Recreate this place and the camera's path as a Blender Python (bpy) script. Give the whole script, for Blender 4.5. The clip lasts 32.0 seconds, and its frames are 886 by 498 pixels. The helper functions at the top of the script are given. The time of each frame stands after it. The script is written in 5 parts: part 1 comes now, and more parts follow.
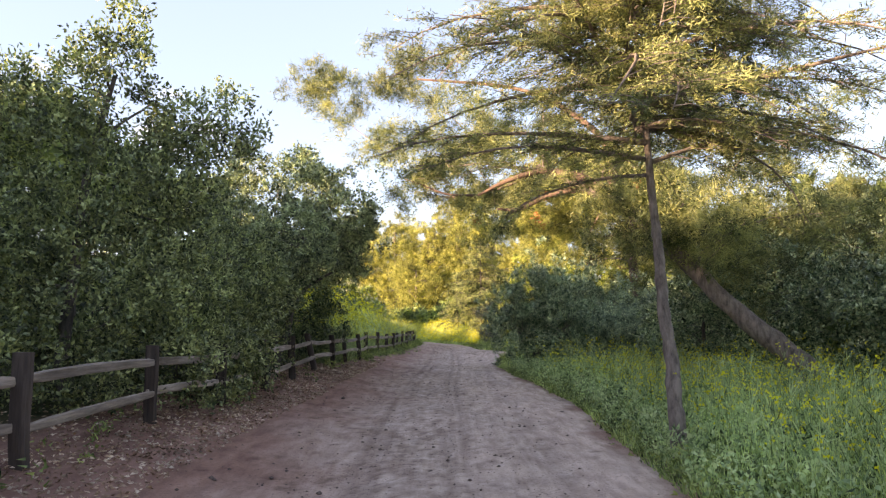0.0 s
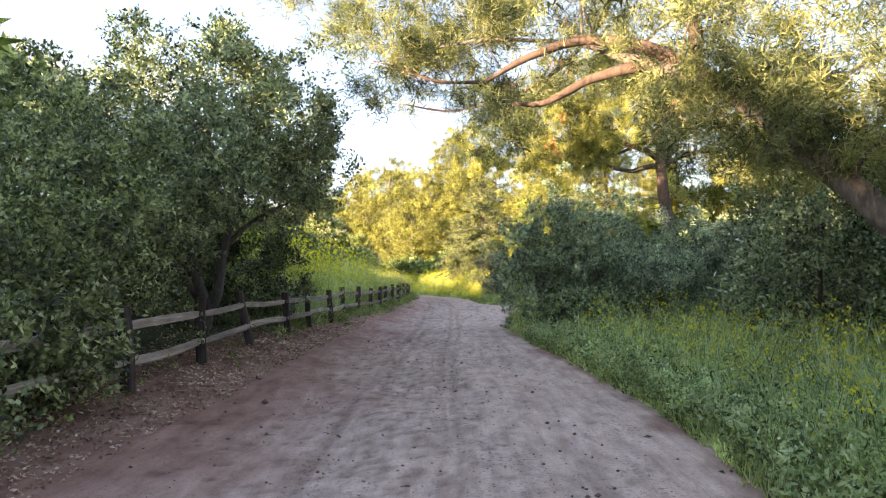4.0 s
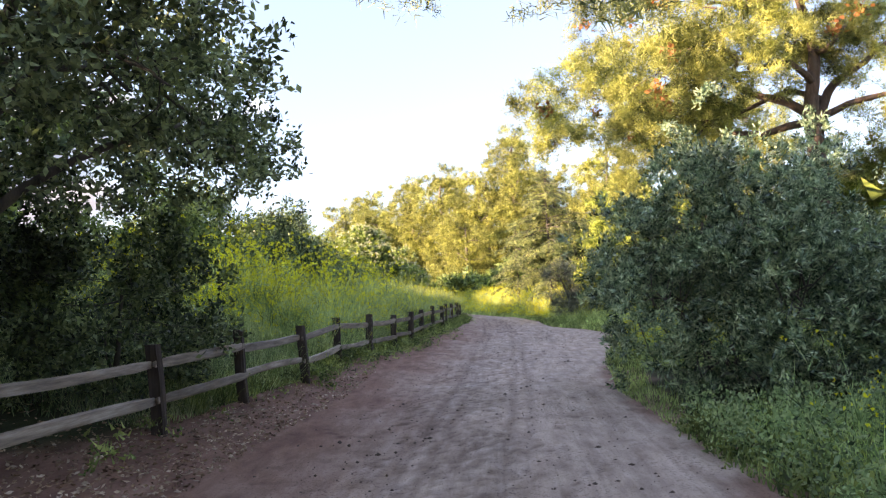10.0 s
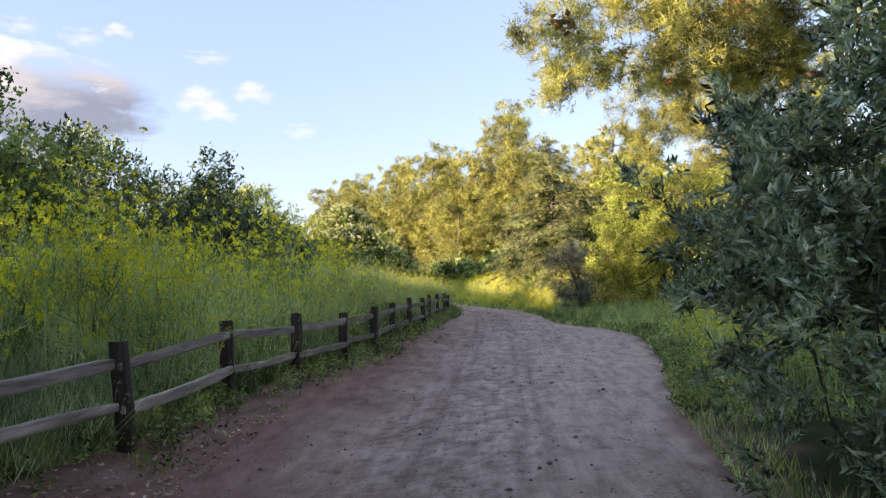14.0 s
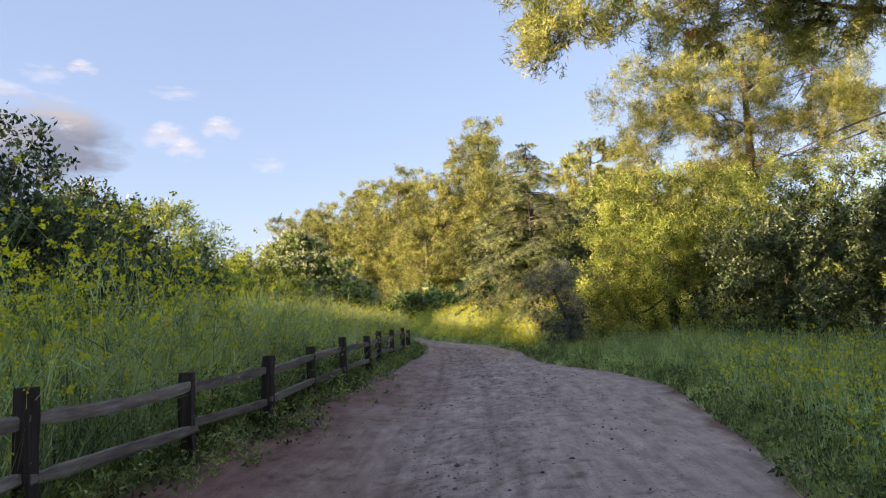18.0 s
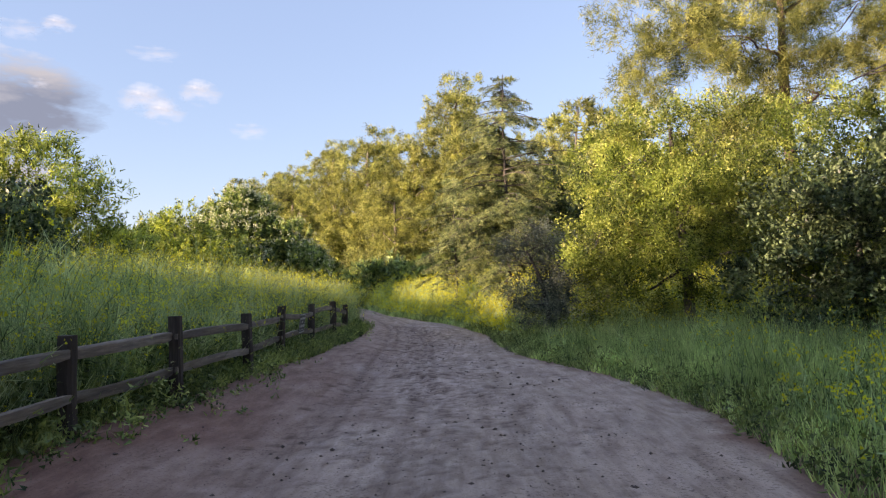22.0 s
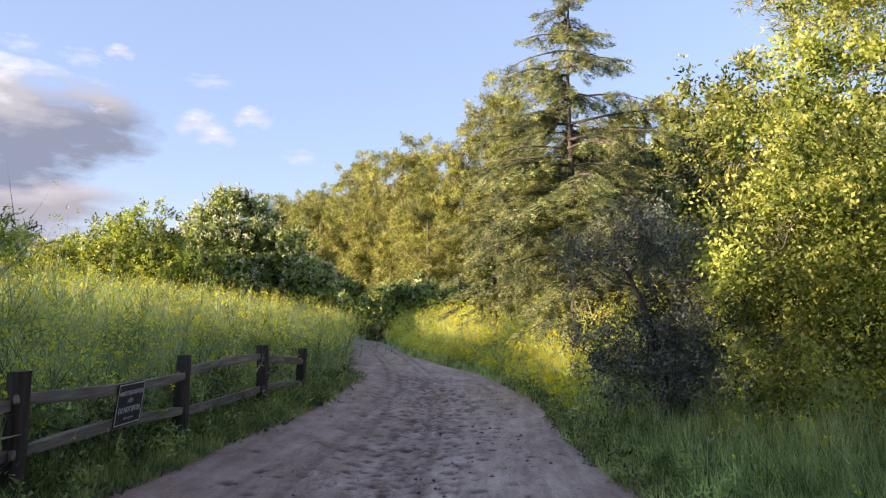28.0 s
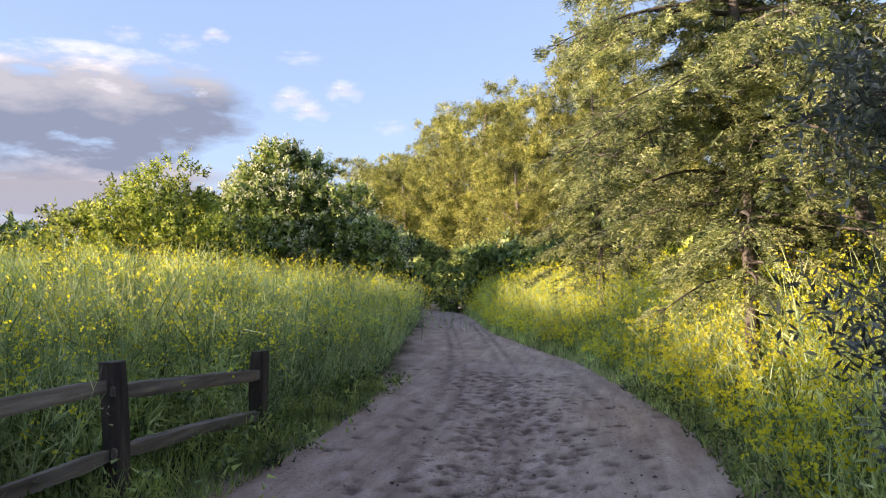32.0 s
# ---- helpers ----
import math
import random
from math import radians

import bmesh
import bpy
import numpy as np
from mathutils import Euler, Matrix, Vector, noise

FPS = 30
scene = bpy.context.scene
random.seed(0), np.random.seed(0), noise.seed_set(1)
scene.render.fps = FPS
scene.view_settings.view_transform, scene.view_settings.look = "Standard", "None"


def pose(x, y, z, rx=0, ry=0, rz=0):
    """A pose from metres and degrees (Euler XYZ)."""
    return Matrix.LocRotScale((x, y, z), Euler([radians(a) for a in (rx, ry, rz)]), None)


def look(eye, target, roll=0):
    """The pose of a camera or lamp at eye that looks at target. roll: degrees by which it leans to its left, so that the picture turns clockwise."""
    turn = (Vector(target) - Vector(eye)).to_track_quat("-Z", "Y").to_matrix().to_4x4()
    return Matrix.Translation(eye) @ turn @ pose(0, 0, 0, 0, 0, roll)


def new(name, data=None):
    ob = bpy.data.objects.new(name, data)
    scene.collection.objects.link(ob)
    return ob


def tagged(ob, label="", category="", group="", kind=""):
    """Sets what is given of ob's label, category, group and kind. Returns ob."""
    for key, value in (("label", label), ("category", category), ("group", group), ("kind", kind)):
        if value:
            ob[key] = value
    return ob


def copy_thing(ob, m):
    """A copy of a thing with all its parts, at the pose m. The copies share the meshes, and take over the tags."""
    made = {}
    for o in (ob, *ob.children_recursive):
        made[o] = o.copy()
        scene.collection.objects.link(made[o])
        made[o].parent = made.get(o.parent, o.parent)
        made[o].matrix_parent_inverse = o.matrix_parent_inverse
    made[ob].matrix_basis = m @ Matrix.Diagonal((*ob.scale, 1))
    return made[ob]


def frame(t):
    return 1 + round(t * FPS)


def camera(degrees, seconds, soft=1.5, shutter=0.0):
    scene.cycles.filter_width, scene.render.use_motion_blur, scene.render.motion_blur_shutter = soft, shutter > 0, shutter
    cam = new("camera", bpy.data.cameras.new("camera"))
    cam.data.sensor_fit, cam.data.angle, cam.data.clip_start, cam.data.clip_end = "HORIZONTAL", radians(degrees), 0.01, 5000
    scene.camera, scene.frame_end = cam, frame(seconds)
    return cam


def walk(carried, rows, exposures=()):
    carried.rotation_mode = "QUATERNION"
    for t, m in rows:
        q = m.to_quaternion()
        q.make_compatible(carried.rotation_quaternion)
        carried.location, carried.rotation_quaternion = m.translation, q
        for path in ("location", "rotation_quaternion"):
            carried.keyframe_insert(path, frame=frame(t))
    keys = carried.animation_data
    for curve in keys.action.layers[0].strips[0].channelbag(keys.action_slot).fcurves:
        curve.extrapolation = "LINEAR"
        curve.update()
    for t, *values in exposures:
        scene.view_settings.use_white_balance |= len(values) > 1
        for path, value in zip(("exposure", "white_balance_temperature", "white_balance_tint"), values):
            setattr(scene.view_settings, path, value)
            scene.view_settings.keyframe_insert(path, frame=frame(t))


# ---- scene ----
cam = camera(62.5, 32.0, soft=1.2)
METRES, EYE, TILT, LEAN, TURN = 48.0, 1.56, 5.9, 0.0, 0.0
ROWS = [
    (0.0, 0.0, 0.0, 0.0, 0.0, 0.0, -0.0),
    (0.5, 0.0009, 0.016, -0.0017, 0.34, -0.25, 0.19),
    (1.0, 0.0007, 0.0319, -0.0034, 0.97, -1.73, 0.92),
    (1.5, 0.0015, 0.0477, -0.0049, 2.91, -2.76, 2.06),
    (2.0, 0.0013, 0.0638, -0.0063, 4.53, -2.88, 1.68),
    (2.5, 0.0032, 0.0793, -0.0079, 4.08, -3.84, 1.35),
    (3.0, 0.0033, 0.095, -0.0095, 1.78, -3.64, 0.85),
    (3.5, 0.0037, 0.111, -0.011, -0.24, -3.76, 0.44),
    (4.0, 0.0033, 0.127, -0.0126, -0.07, -3.82, 0.6),
    (4.5, 0.0043, 0.1429, -0.0144, 1.04, -4.3, 0.68),
    (6.5, 0.0051, 0.2077, -0.0204, 3.69, -3.55, 2.08),
    (7.0, 0.0047, 0.2237, -0.0219, 4.41, -3.83, 1.66),
    (7.5, 0.006, 0.2393, -0.0234, 4.2, -2.93, 1.84),
    (8.0, 0.0062, 0.2557, -0.0255, 3.92, -3.28, 1.97),
    (8.5, 0.0061, 0.2713, -0.0269, 3.62, -3.42, 2.75),
    (9.0, 0.0054, 0.2874, -0.0283, 4.49, -3.7, 3.08),
    (9.5, 0.0058, 0.3033, -0.0296, 4.56, -3.48, 3.04),
    (10.0, 0.0055, 0.319, -0.0311, 4.42, -2.45, 2.96),
    (10.5, 0.0056, 0.3341, -0.0326, 5.01, -1.88, 3.35),
    (11.0, 0.0053, 0.3498, -0.0345, 5.54, -2.05, 2.77),
    (11.5, 0.0061, 0.3651, -0.0363, 6.38, -3.41, 2.64),
    (12.0, 0.0054, 0.3804, -0.0375, 5.78, -3.44, 2.47),
    (12.5, 0.0051, 0.3955, -0.0391, 4.38, -3.47, 1.53),
    (13.0, 0.0036, 0.411, -0.0404, 4.0, -3.2, 2.08),
    (13.5, 0.0035, 0.4269, -0.0423, 4.2, -3.41, 2.23),
    (15.5, 0.0063, 0.4832, -0.0483, 2.97, -2.35, 2.59),
    (16.0, 0.0053, 0.4977, -0.0496, 2.46, -1.23, 2.04),
    (16.5, 0.0048, 0.5138, -0.0519, 2.05, -0.77, 2.28),
    (17.0, 0.0041, 0.5297, -0.0537, 1.59, -0.89, 2.32),
    (17.5, 0.0048, 0.5454, -0.0556, 1.67, -0.88, 2.75),
    (18.0, 0.006, 0.5609, -0.0572, 1.83, -1.0, 3.39),
    (18.5, 0.0085, 0.5757, -0.0591, 2.1, -1.64, 3.31),
    (19.0, 0.01, 0.591, -0.0611, 1.27, -1.98, 2.52),
    (19.5, 0.0119, 0.6061, -0.063, 0.62, -2.21, 2.34),
    (20.0, 0.0131, 0.6217, -0.0647, 0.42, -2.14, 1.67),
    (20.5, 0.0155, 0.6367, -0.0663, 1.18, -3.06, 1.53),
    (21.0, 0.0173, 0.6518, -0.068, 0.49, -2.22, 1.87),
    (21.5, 0.0195, 0.667, -0.07, 0.23, -2.87, 1.51),
    (22.0, 0.0208, 0.6819, -0.0717, 0.35, -3.14, 1.57),
    (22.5, 0.0222, 0.6967, -0.0738, 1.57, -3.63, 2.6),
    (23.0, 0.0233, 0.7116, -0.0749, 2.23, -2.39, 2.79),
    (23.5, 0.0245, 0.7263, -0.0767, 3.45, -1.68, 2.98),
    (24.0, 0.0256, 0.7414, -0.0783, 3.88, -1.0, 1.96),
    (24.5, 0.0269, 0.7559, -0.0798, 4.62, -1.69, 1.48),
    (26.5, 0.0283, 0.8166, -0.0852, 4.55, -1.19, 1.53),
    (27.0, 0.0283, 0.8331, -0.0864, 3.55, -0.19, 1.14),
    (27.5, 0.0275, 0.8478, -0.0875, 3.87, -0.02, 0.74),
    (28.0, 0.0271, 0.8643, -0.0886, 3.96, -0.88, 0.59),
    (28.5, 0.0268, 0.8807, -0.0905, 6.47, -2.39, 1.19),
    (29.0, 0.0269, 0.8969, -0.0916, 7.78, -2.51, 3.0),
    (29.5, 0.0266, 0.9124, -0.0931, 11.0, -2.47, 4.27),
    (30.0, 0.0269, 0.9283, -0.0948, 12.49, -2.5, 4.4),
    (30.5, 0.0256, 0.9439, -0.0968, 14.54, -4.26, 4.25),
    (31.0, 0.0252, 0.9602, -0.0983, 13.4, -5.14, 4.43),
    (31.5, 0.0243, 0.9766, -0.1001, 13.16, -3.97, 3.71),
    (32.0, 0.0239, 0.9927, -0.1018, 11.41, -3.3, 3.3),
]
walk(cam, [(t, pose(0, 0, EYE, TILT, LEAN, TURN) @ pose(METRES * x, METRES * y, METRES * z, 90 + pitch, roll, yaw)) for t, x, y, z, yaw, pitch, roll in ROWS],
     exposures=[(0.0, 2.05, 8700, 29), (2.0, 2.4, 8400, 28), (4.0, 2.38, 8200, 26), (7.0, 2.5, 8100, 26), (9.0, 2.5, 8000, 26), (10.0, 2.18, 7800, 27), (11.0, 2.2, 7650, 27), (12.0, 2.4, 7550, 27), (13.5, 1.82, 7600, 27), (15.5, 1.5, 7500, 27), (18.0, 1.33, 7500, 27), (26.0, 1.36, 7300, 27), (32.0, 1.4, 7050, 27)])

# ---- sky and sun: a low evening sun from beyond the fence ----
SUN = Vector((-0.89, -0.46, 0.0)).normalized()
SUN_UP = radians(9.2)
world = bpy.data.worlds.new("sky")
scene.world = world
world.use_nodes = True
wn = world.node_tree.nodes
sky = wn.new("ShaderNodeTexSky")
sky.sky_type, sky.sun_disc = "NISHITA", False
sky.sun_elevation, sky.sun_rotation = SUN_UP, math.atan2(SUN.x, SUN.y) % (2 * math.pi)
sky.air_density, sky.dust_density, sky.ozone_density = 1.0, 0.5, 2.0
haze = wn.new("ShaderNodeMix")
haze.data_type = "RGBA"
haze.inputs[0].default_value, haze.inputs[7].default_value = 0.55, (1.1, 1.72, 2.8, 1)
world.node_tree.links.new(sky.outputs[0], haze.inputs[6])
world.node_tree.links.new(haze.outputs[2], wn["Background"].inputs[0])
wn["Background"].inputs[1].default_value = 0.15
sun = new("sun", bpy.data.lights.new("sun", "SUN"))
sun.data.energy, sun.data.angle, sun.data.color = 5.0, radians(0.6), (1.0, 0.87, 0.64)
sun.matrix_world = look((0, 0, 60), Vector((0, 0, 60)) - Vector((SUN.x * math.cos(SUN_UP), SUN.y * math.cos(SUN_UP), math.sin(SUN_UP))))


# ---- materials ----
def shader(name):
    m = bpy.data.materials.new(name)
    m.use_nodes = True
    nt = m.node_tree
    return m, nt, nt.nodes, nt.links, nt.nodes["Principled BSDF"]


def ramp(nt, fac, stops):
    r = nt.nodes.new("ShaderNodeValToRGB")
    while len(r.color_ramp.elements) < len(stops):
        r.color_ramp.elements.new(0.5)
    for e, (p, c) in zip(r.color_ramp.elements, stops):
        e.position, e.color = p, (*c, 1)
    nt.links.new(fac, r.inputs[0])
    return r.outputs[0]


def noise_tex(nt, scale, detail=4.0, rough=0.6, stretch=None, coord="Object"):
    n = nt.nodes.new("ShaderNodeTexNoise")
    n.inputs["Scale"].default_value, n.inputs["Detail"].default_value, n.inputs["Roughness"].default_value = scale, detail, rough
    tc = nt.nodes.new("ShaderNodeTexCoord")
    if stretch:
        mp = nt.nodes.new("ShaderNodeMapping")
        mp.inputs["Scale"].default_value = stretch
        nt.links.new(tc.outputs[coord], mp.inputs[0])
        nt.links.new(mp.outputs[0], n.inputs[0])
    else:
        nt.links.new(tc.outputs[coord], n.inputs[0])
    return n.outputs[0]


def mixc(nt, fac, a, b, mode="MIX"):
    m = nt.nodes.new("ShaderNodeMix")
    m.data_type, m.blend_type = "RGBA", mode
    for sock, v in ((m.inputs[0], fac), (m.inputs[6], a), (m.inputs[7], b)):
        if isinstance(v, (int, float)):
            sock.default_value = v
        elif isinstance(v, tuple):
            sock.default_value = (*v, 1)
        else:
            nt.links.new(v, sock)
    return m.outputs[2]


def bump(nt, height, strength, dist):
    b = nt.nodes.new("ShaderNodeBump")
    b.inputs["Strength"].default_value, b.inputs["Distance"].default_value = strength, dist
    nt.links.new(height, b.inputs["Height"])
    return b.outputs[0]


def leaf_material(name, dark, mid, light, through_light=0.3, rough=0.5, patch=0.6, odd=None, gloss=0.35):
    """Foliage: each leaf its own shade, patches of paler growth, some light shining through."""
    m, nt, n, l, p = shader(name)
    geo = n.new("ShaderNodeNewGeometry")
    stops = [(0.1, dark), (0.5, mid), (0.86, light)]
    if odd:
        stops += [(0.975, light), (0.98, odd)]
    clump = n.new("ShaderNodeMapRange")
    clump.inputs[1].default_value, clump.inputs[2].default_value, clump.inputs[3].default_value, clump.inputs[4].default_value = 0.39, 0.61, 0.0, 0.62
    l.new(noise_tex(nt, patch * 4.5, 3.0), clump.inputs[0])
    mix = n.new("ShaderNodeMath")
    mix.operation = "MULTIPLY_ADD"
    mix.inputs[1].default_value = 0.38
    l.new(geo.outputs["Random Per Island"], mix.inputs[0])
    l.new(clump.outputs[0], mix.inputs[2])
    c = ramp(nt, mix.outputs[0], stops)
    big = noise_tex(nt, patch, 2.0)
    hs = n.new("ShaderNodeHueSaturation")
    mr = n.new("ShaderNodeMapRange")
    mr.inputs[1].default_value, mr.inputs[2].default_value, mr.inputs[3].default_value, mr.inputs[4].default_value = 0.3, 0.7, 0.55, 1.45
    l.new(big, mr.inputs[0])
    l.new(mr.outputs[0], hs.inputs["Value"])
    l.new(c, hs.inputs["Color"])
    l.new(hs.outputs[0], p.inputs["Base Color"])
    p.inputs["Roughness"].default_value = rough
    p.inputs["Specular IOR Level"].default_value = gloss
    tr = n.new("ShaderNodeBsdfTranslucent")
    warm = mixc(nt, 1.0, hs.outputs[0], (1.3, 1.32, 0.75), "MULTIPLY")
    l.new(warm, tr.inputs[0])
    mx = n.new("ShaderNodeMixShader")
    mx.inputs[0].default_value = through_light
    l.new(p.outputs[0], mx.inputs[1])
    l.new(tr.outputs[0], mx.inputs[2])
    l.new(mx.outputs[0], n["Material Output"].inputs[0])
    return m


def bark_material(name, dark, light, scale=9.0, depth=0.02):
    m, nt, n, l, p = shader(name)
    a = noise_tex(nt, scale, 6.0, 0.7, (1, 1, 0.3))
    b = noise_tex(nt, scale * 0.2, 3.0)
    c = ramp(nt, a, [(0.32, dark), (0.62, light)])
    c = mixc(nt, b, c, mixc(nt, 1.0, c, (0.75, 0.7, 0.66), "MULTIPLY"))
    l.new(c, p.inputs["Base Color"])
    p.inputs["Roughness"].default_value = 0.9
    l.new(bump(nt, a, 0.9, depth), p.inputs["Normal"])
    return m


OAK = leaf_material("oak_leaf", (0.022, 0.036, 0.02), (0.18, 0.235, 0.125), (0.45, 0.53, 0.29), 0.18, 0.45, 0.9, gloss=0.28)
EVERGREEN = leaf_material("evergreen_leaf", (0.015, 0.026, 0.014), (0.09, 0.13, 0.06), (0.27, 0.34, 0.16), 0.15, 0.42, 0.9, gloss=0.3)
SPIKE = leaf_material("holly_oak_leaf", (0.025, 0.038, 0.02), (0.16, 0.205, 0.098), (0.45, 0.51, 0.235), 0.2, 0.45, 0.8, gloss=0.3)
LAUREL = leaf_material("laurel_leaf", (0.018, 0.036, 0.022), (0.2, 0.3, 0.18), (0.56, 0.65, 0.42), 0.16, 0.27, 1.6, gloss=0.7)
BLUEBUSH = leaf_material("blue_green_leaf", (0.04, 0.068, 0.05), (0.22, 0.31, 0.22), (0.46, 0.55, 0.37), 0.22, 0.5, 0.7)
PINE = leaf_material("pine_needle", (0.045, 0.06, 0.018), (0.26, 0.275, 0.085), (0.52, 0.51, 0.17), 0.38, 0.55, 0.35)
PINE_DARK = leaf_material("fir_needle", (0.03, 0.045, 0.02), (0.165, 0.195, 0.085), (0.42, 0.43, 0.19), 0.32, 0.55, 0.5)
CEDAR = leaf_material("cedar_needle", (0.03, 0.048, 0.022), (0.185, 0.225, 0.10), (0.44, 0.46, 0.2), 0.3, 0.55, 0.6)
BRIGHT = leaf_material("bright_leaf", (0.03, 0.048, 0.01), (0.225, 0.285, 0.06), (0.5, 0.53, 0.14), 0.38, 0.5, 0.5)
SHRUB = leaf_material("shrub_leaf", (0.03, 0.05, 0.018), (0.17, 0.235, 0.078), (0.40, 0.46, 0.16), 0.28, 0.5, 0.6)
ELDER = leaf_material("elder_leaf", (0.028, 0.048, 0.016), (0.175, 0.245, 0.08), (0.43, 0.49, 0.16), 0.3, 0.5, 0.6)
OLIVE = leaf_material("olive_leaf", (0.04, 0.052, 0.046), (0.125, 0.145, 0.125), (0.33, 0.36, 0.30), 0.2, 0.45, 0.8)
GRASS = leaf_material("grass_blade", (0.045, 0.08, 0.042), (0.29, 0.40, 0.22), (0.62, 0.69, 0.45), 0.36, 0.55, 0.5)
VERGE = leaf_material("verge_blade", (0.05, 0.09, 0.035), (0.37, 0.5, 0.22), (0.66, 0.75, 0.4), 0.48, 0.55, 0.7)
WEED = leaf_material("weed_leaf", (0.04, 0.075, 0.035), (0.31, 0.44, 0.245), (0.56, 0.66, 0.42), 0.45, 0.55, 0.8)
MUSTARD = leaf_material("mustard_stem", (0.055, 0.092, 0.04), (0.33, 0.44, 0.2), (0.66, 0.72, 0.42), 0.36, 0.55, 0.3)
SEED = leaf_material("seed_head", (0.22, 0.24, 0.13), (0.38, 0.41, 0.25), (0.55, 0.56, 0.4), 0.4, 0.6, 0.6)
YELLOW = leaf_material("mustard_petal", (0.62, 0.56, 0.03), (0.76, 0.70, 0.05), (0.82, 0.78, 0.1), 0.5, 0.55, 0.7)
WHITE_BLOOM = leaf_material("elder_bloom", (0.42, 0.43, 0.30), (0.6, 0.6, 0.44), (0.7, 0.7, 0.55), 0.3, 0.6, 1.0)
CREAM_BLOOM = leaf_material("cream_bloom", (0.5, 0.46, 0.14), (0.62, 0.56, 0.2), (0.7, 0.66, 0.3), 0.3, 0.6, 1.0)
LITTER = leaf_material("dead_leaf", (0.14, 0.08, 0.055), (0.36, 0.24, 0.17), (0.62, 0.51, 0.41), 0.1, 0.7, 1.2)
RUSTY = leaf_material("dead_needle", (0.22, 0.085, 0.03), (0.34, 0.14, 0.05), (0.42, 0.2, 0.08), 0.3, 0.6, 1.0)
BARK = bark_material("grey_bark", (0.075, 0.06, 0.052), (0.30, 0.25, 0.22), 14.0, 0.03)
BARK_WARM = bark_material("pine_bark", (0.06, 0.038, 0.03), (0.19, 0.13, 0.1), 7.0, 0.03)
BARK_DARK = bark_material("oak_bark", (0.04, 0.035, 0.031), (0.15, 0.13, 0.115))
TWIG = bark_material("twig_bark", (0.12, 0.09, 0.07), (0.26, 0.21, 0.17), 20.0, 0.004)


def timber(name, tone):
    m, nt, n, l, p = shader(name)
    obr = n.new("ShaderNodeObjectInfo")
    g = noise_tex(nt, 14.0, 6.0, 0.7, (1, 0.07, 1))
    k = noise_tex(nt, 2.2, 4.0)
    c = ramp(nt, g, [(0.28, tuple(tone * v for v in (0.07, 0.058, 0.05))), (0.5, tuple(tone * v for v in (0.215, 0.187, 0.164))), (0.72, tuple(tone * v for v in (0.41, 0.37, 0.33)))])
    c = mixc(nt, k, c, mixc(nt, 1.0, c, (0.62, 0.5, 0.42), "MULTIPLY"))
    hs = n.new("ShaderNodeHueSaturation")
    mr = n.new("ShaderNodeMapRange")
    mr.inputs[3].default_value, mr.inputs[4].default_value = 0.75, 1.3
    l.new(obr.outputs["Random"], mr.inputs[0])
    l.new(mr.outputs[0], hs.inputs["Value"])
    l.new(c, hs.inputs["Color"])
    l.new(hs.outputs[0], p.inputs["Base Color"])
    p.inputs["Roughness"].default_value = 0.85
    l.new(bump(nt, g, 0.8, 0.008), p.inputs["Normal"])
    return m


def post_timber():
    m, nt, n, l, p = shader("post_timber")
    g = noise_tex(nt, 16.0, 6.0, 0.7, (1, 1, 0.07))
    k = noise_tex(nt, 2.6, 4.0)
    c = ramp(nt, g, [(0.28, (0.026, 0.02, 0.017)), (0.5, (0.066, 0.051, 0.044)), (0.75, (0.14, 0.114, 0.1))])
    c = mixc(nt, k, c, mixc(nt, 1.0, c, (0.66, 0.5, 0.42), "MULTIPLY"))
    l.new(c, p.inputs["Base Color"])
    p.inputs["Roughness"].default_value = 0.88
    l.new(bump(nt, g, 0.8, 0.008), p.inputs["Normal"])
    return m


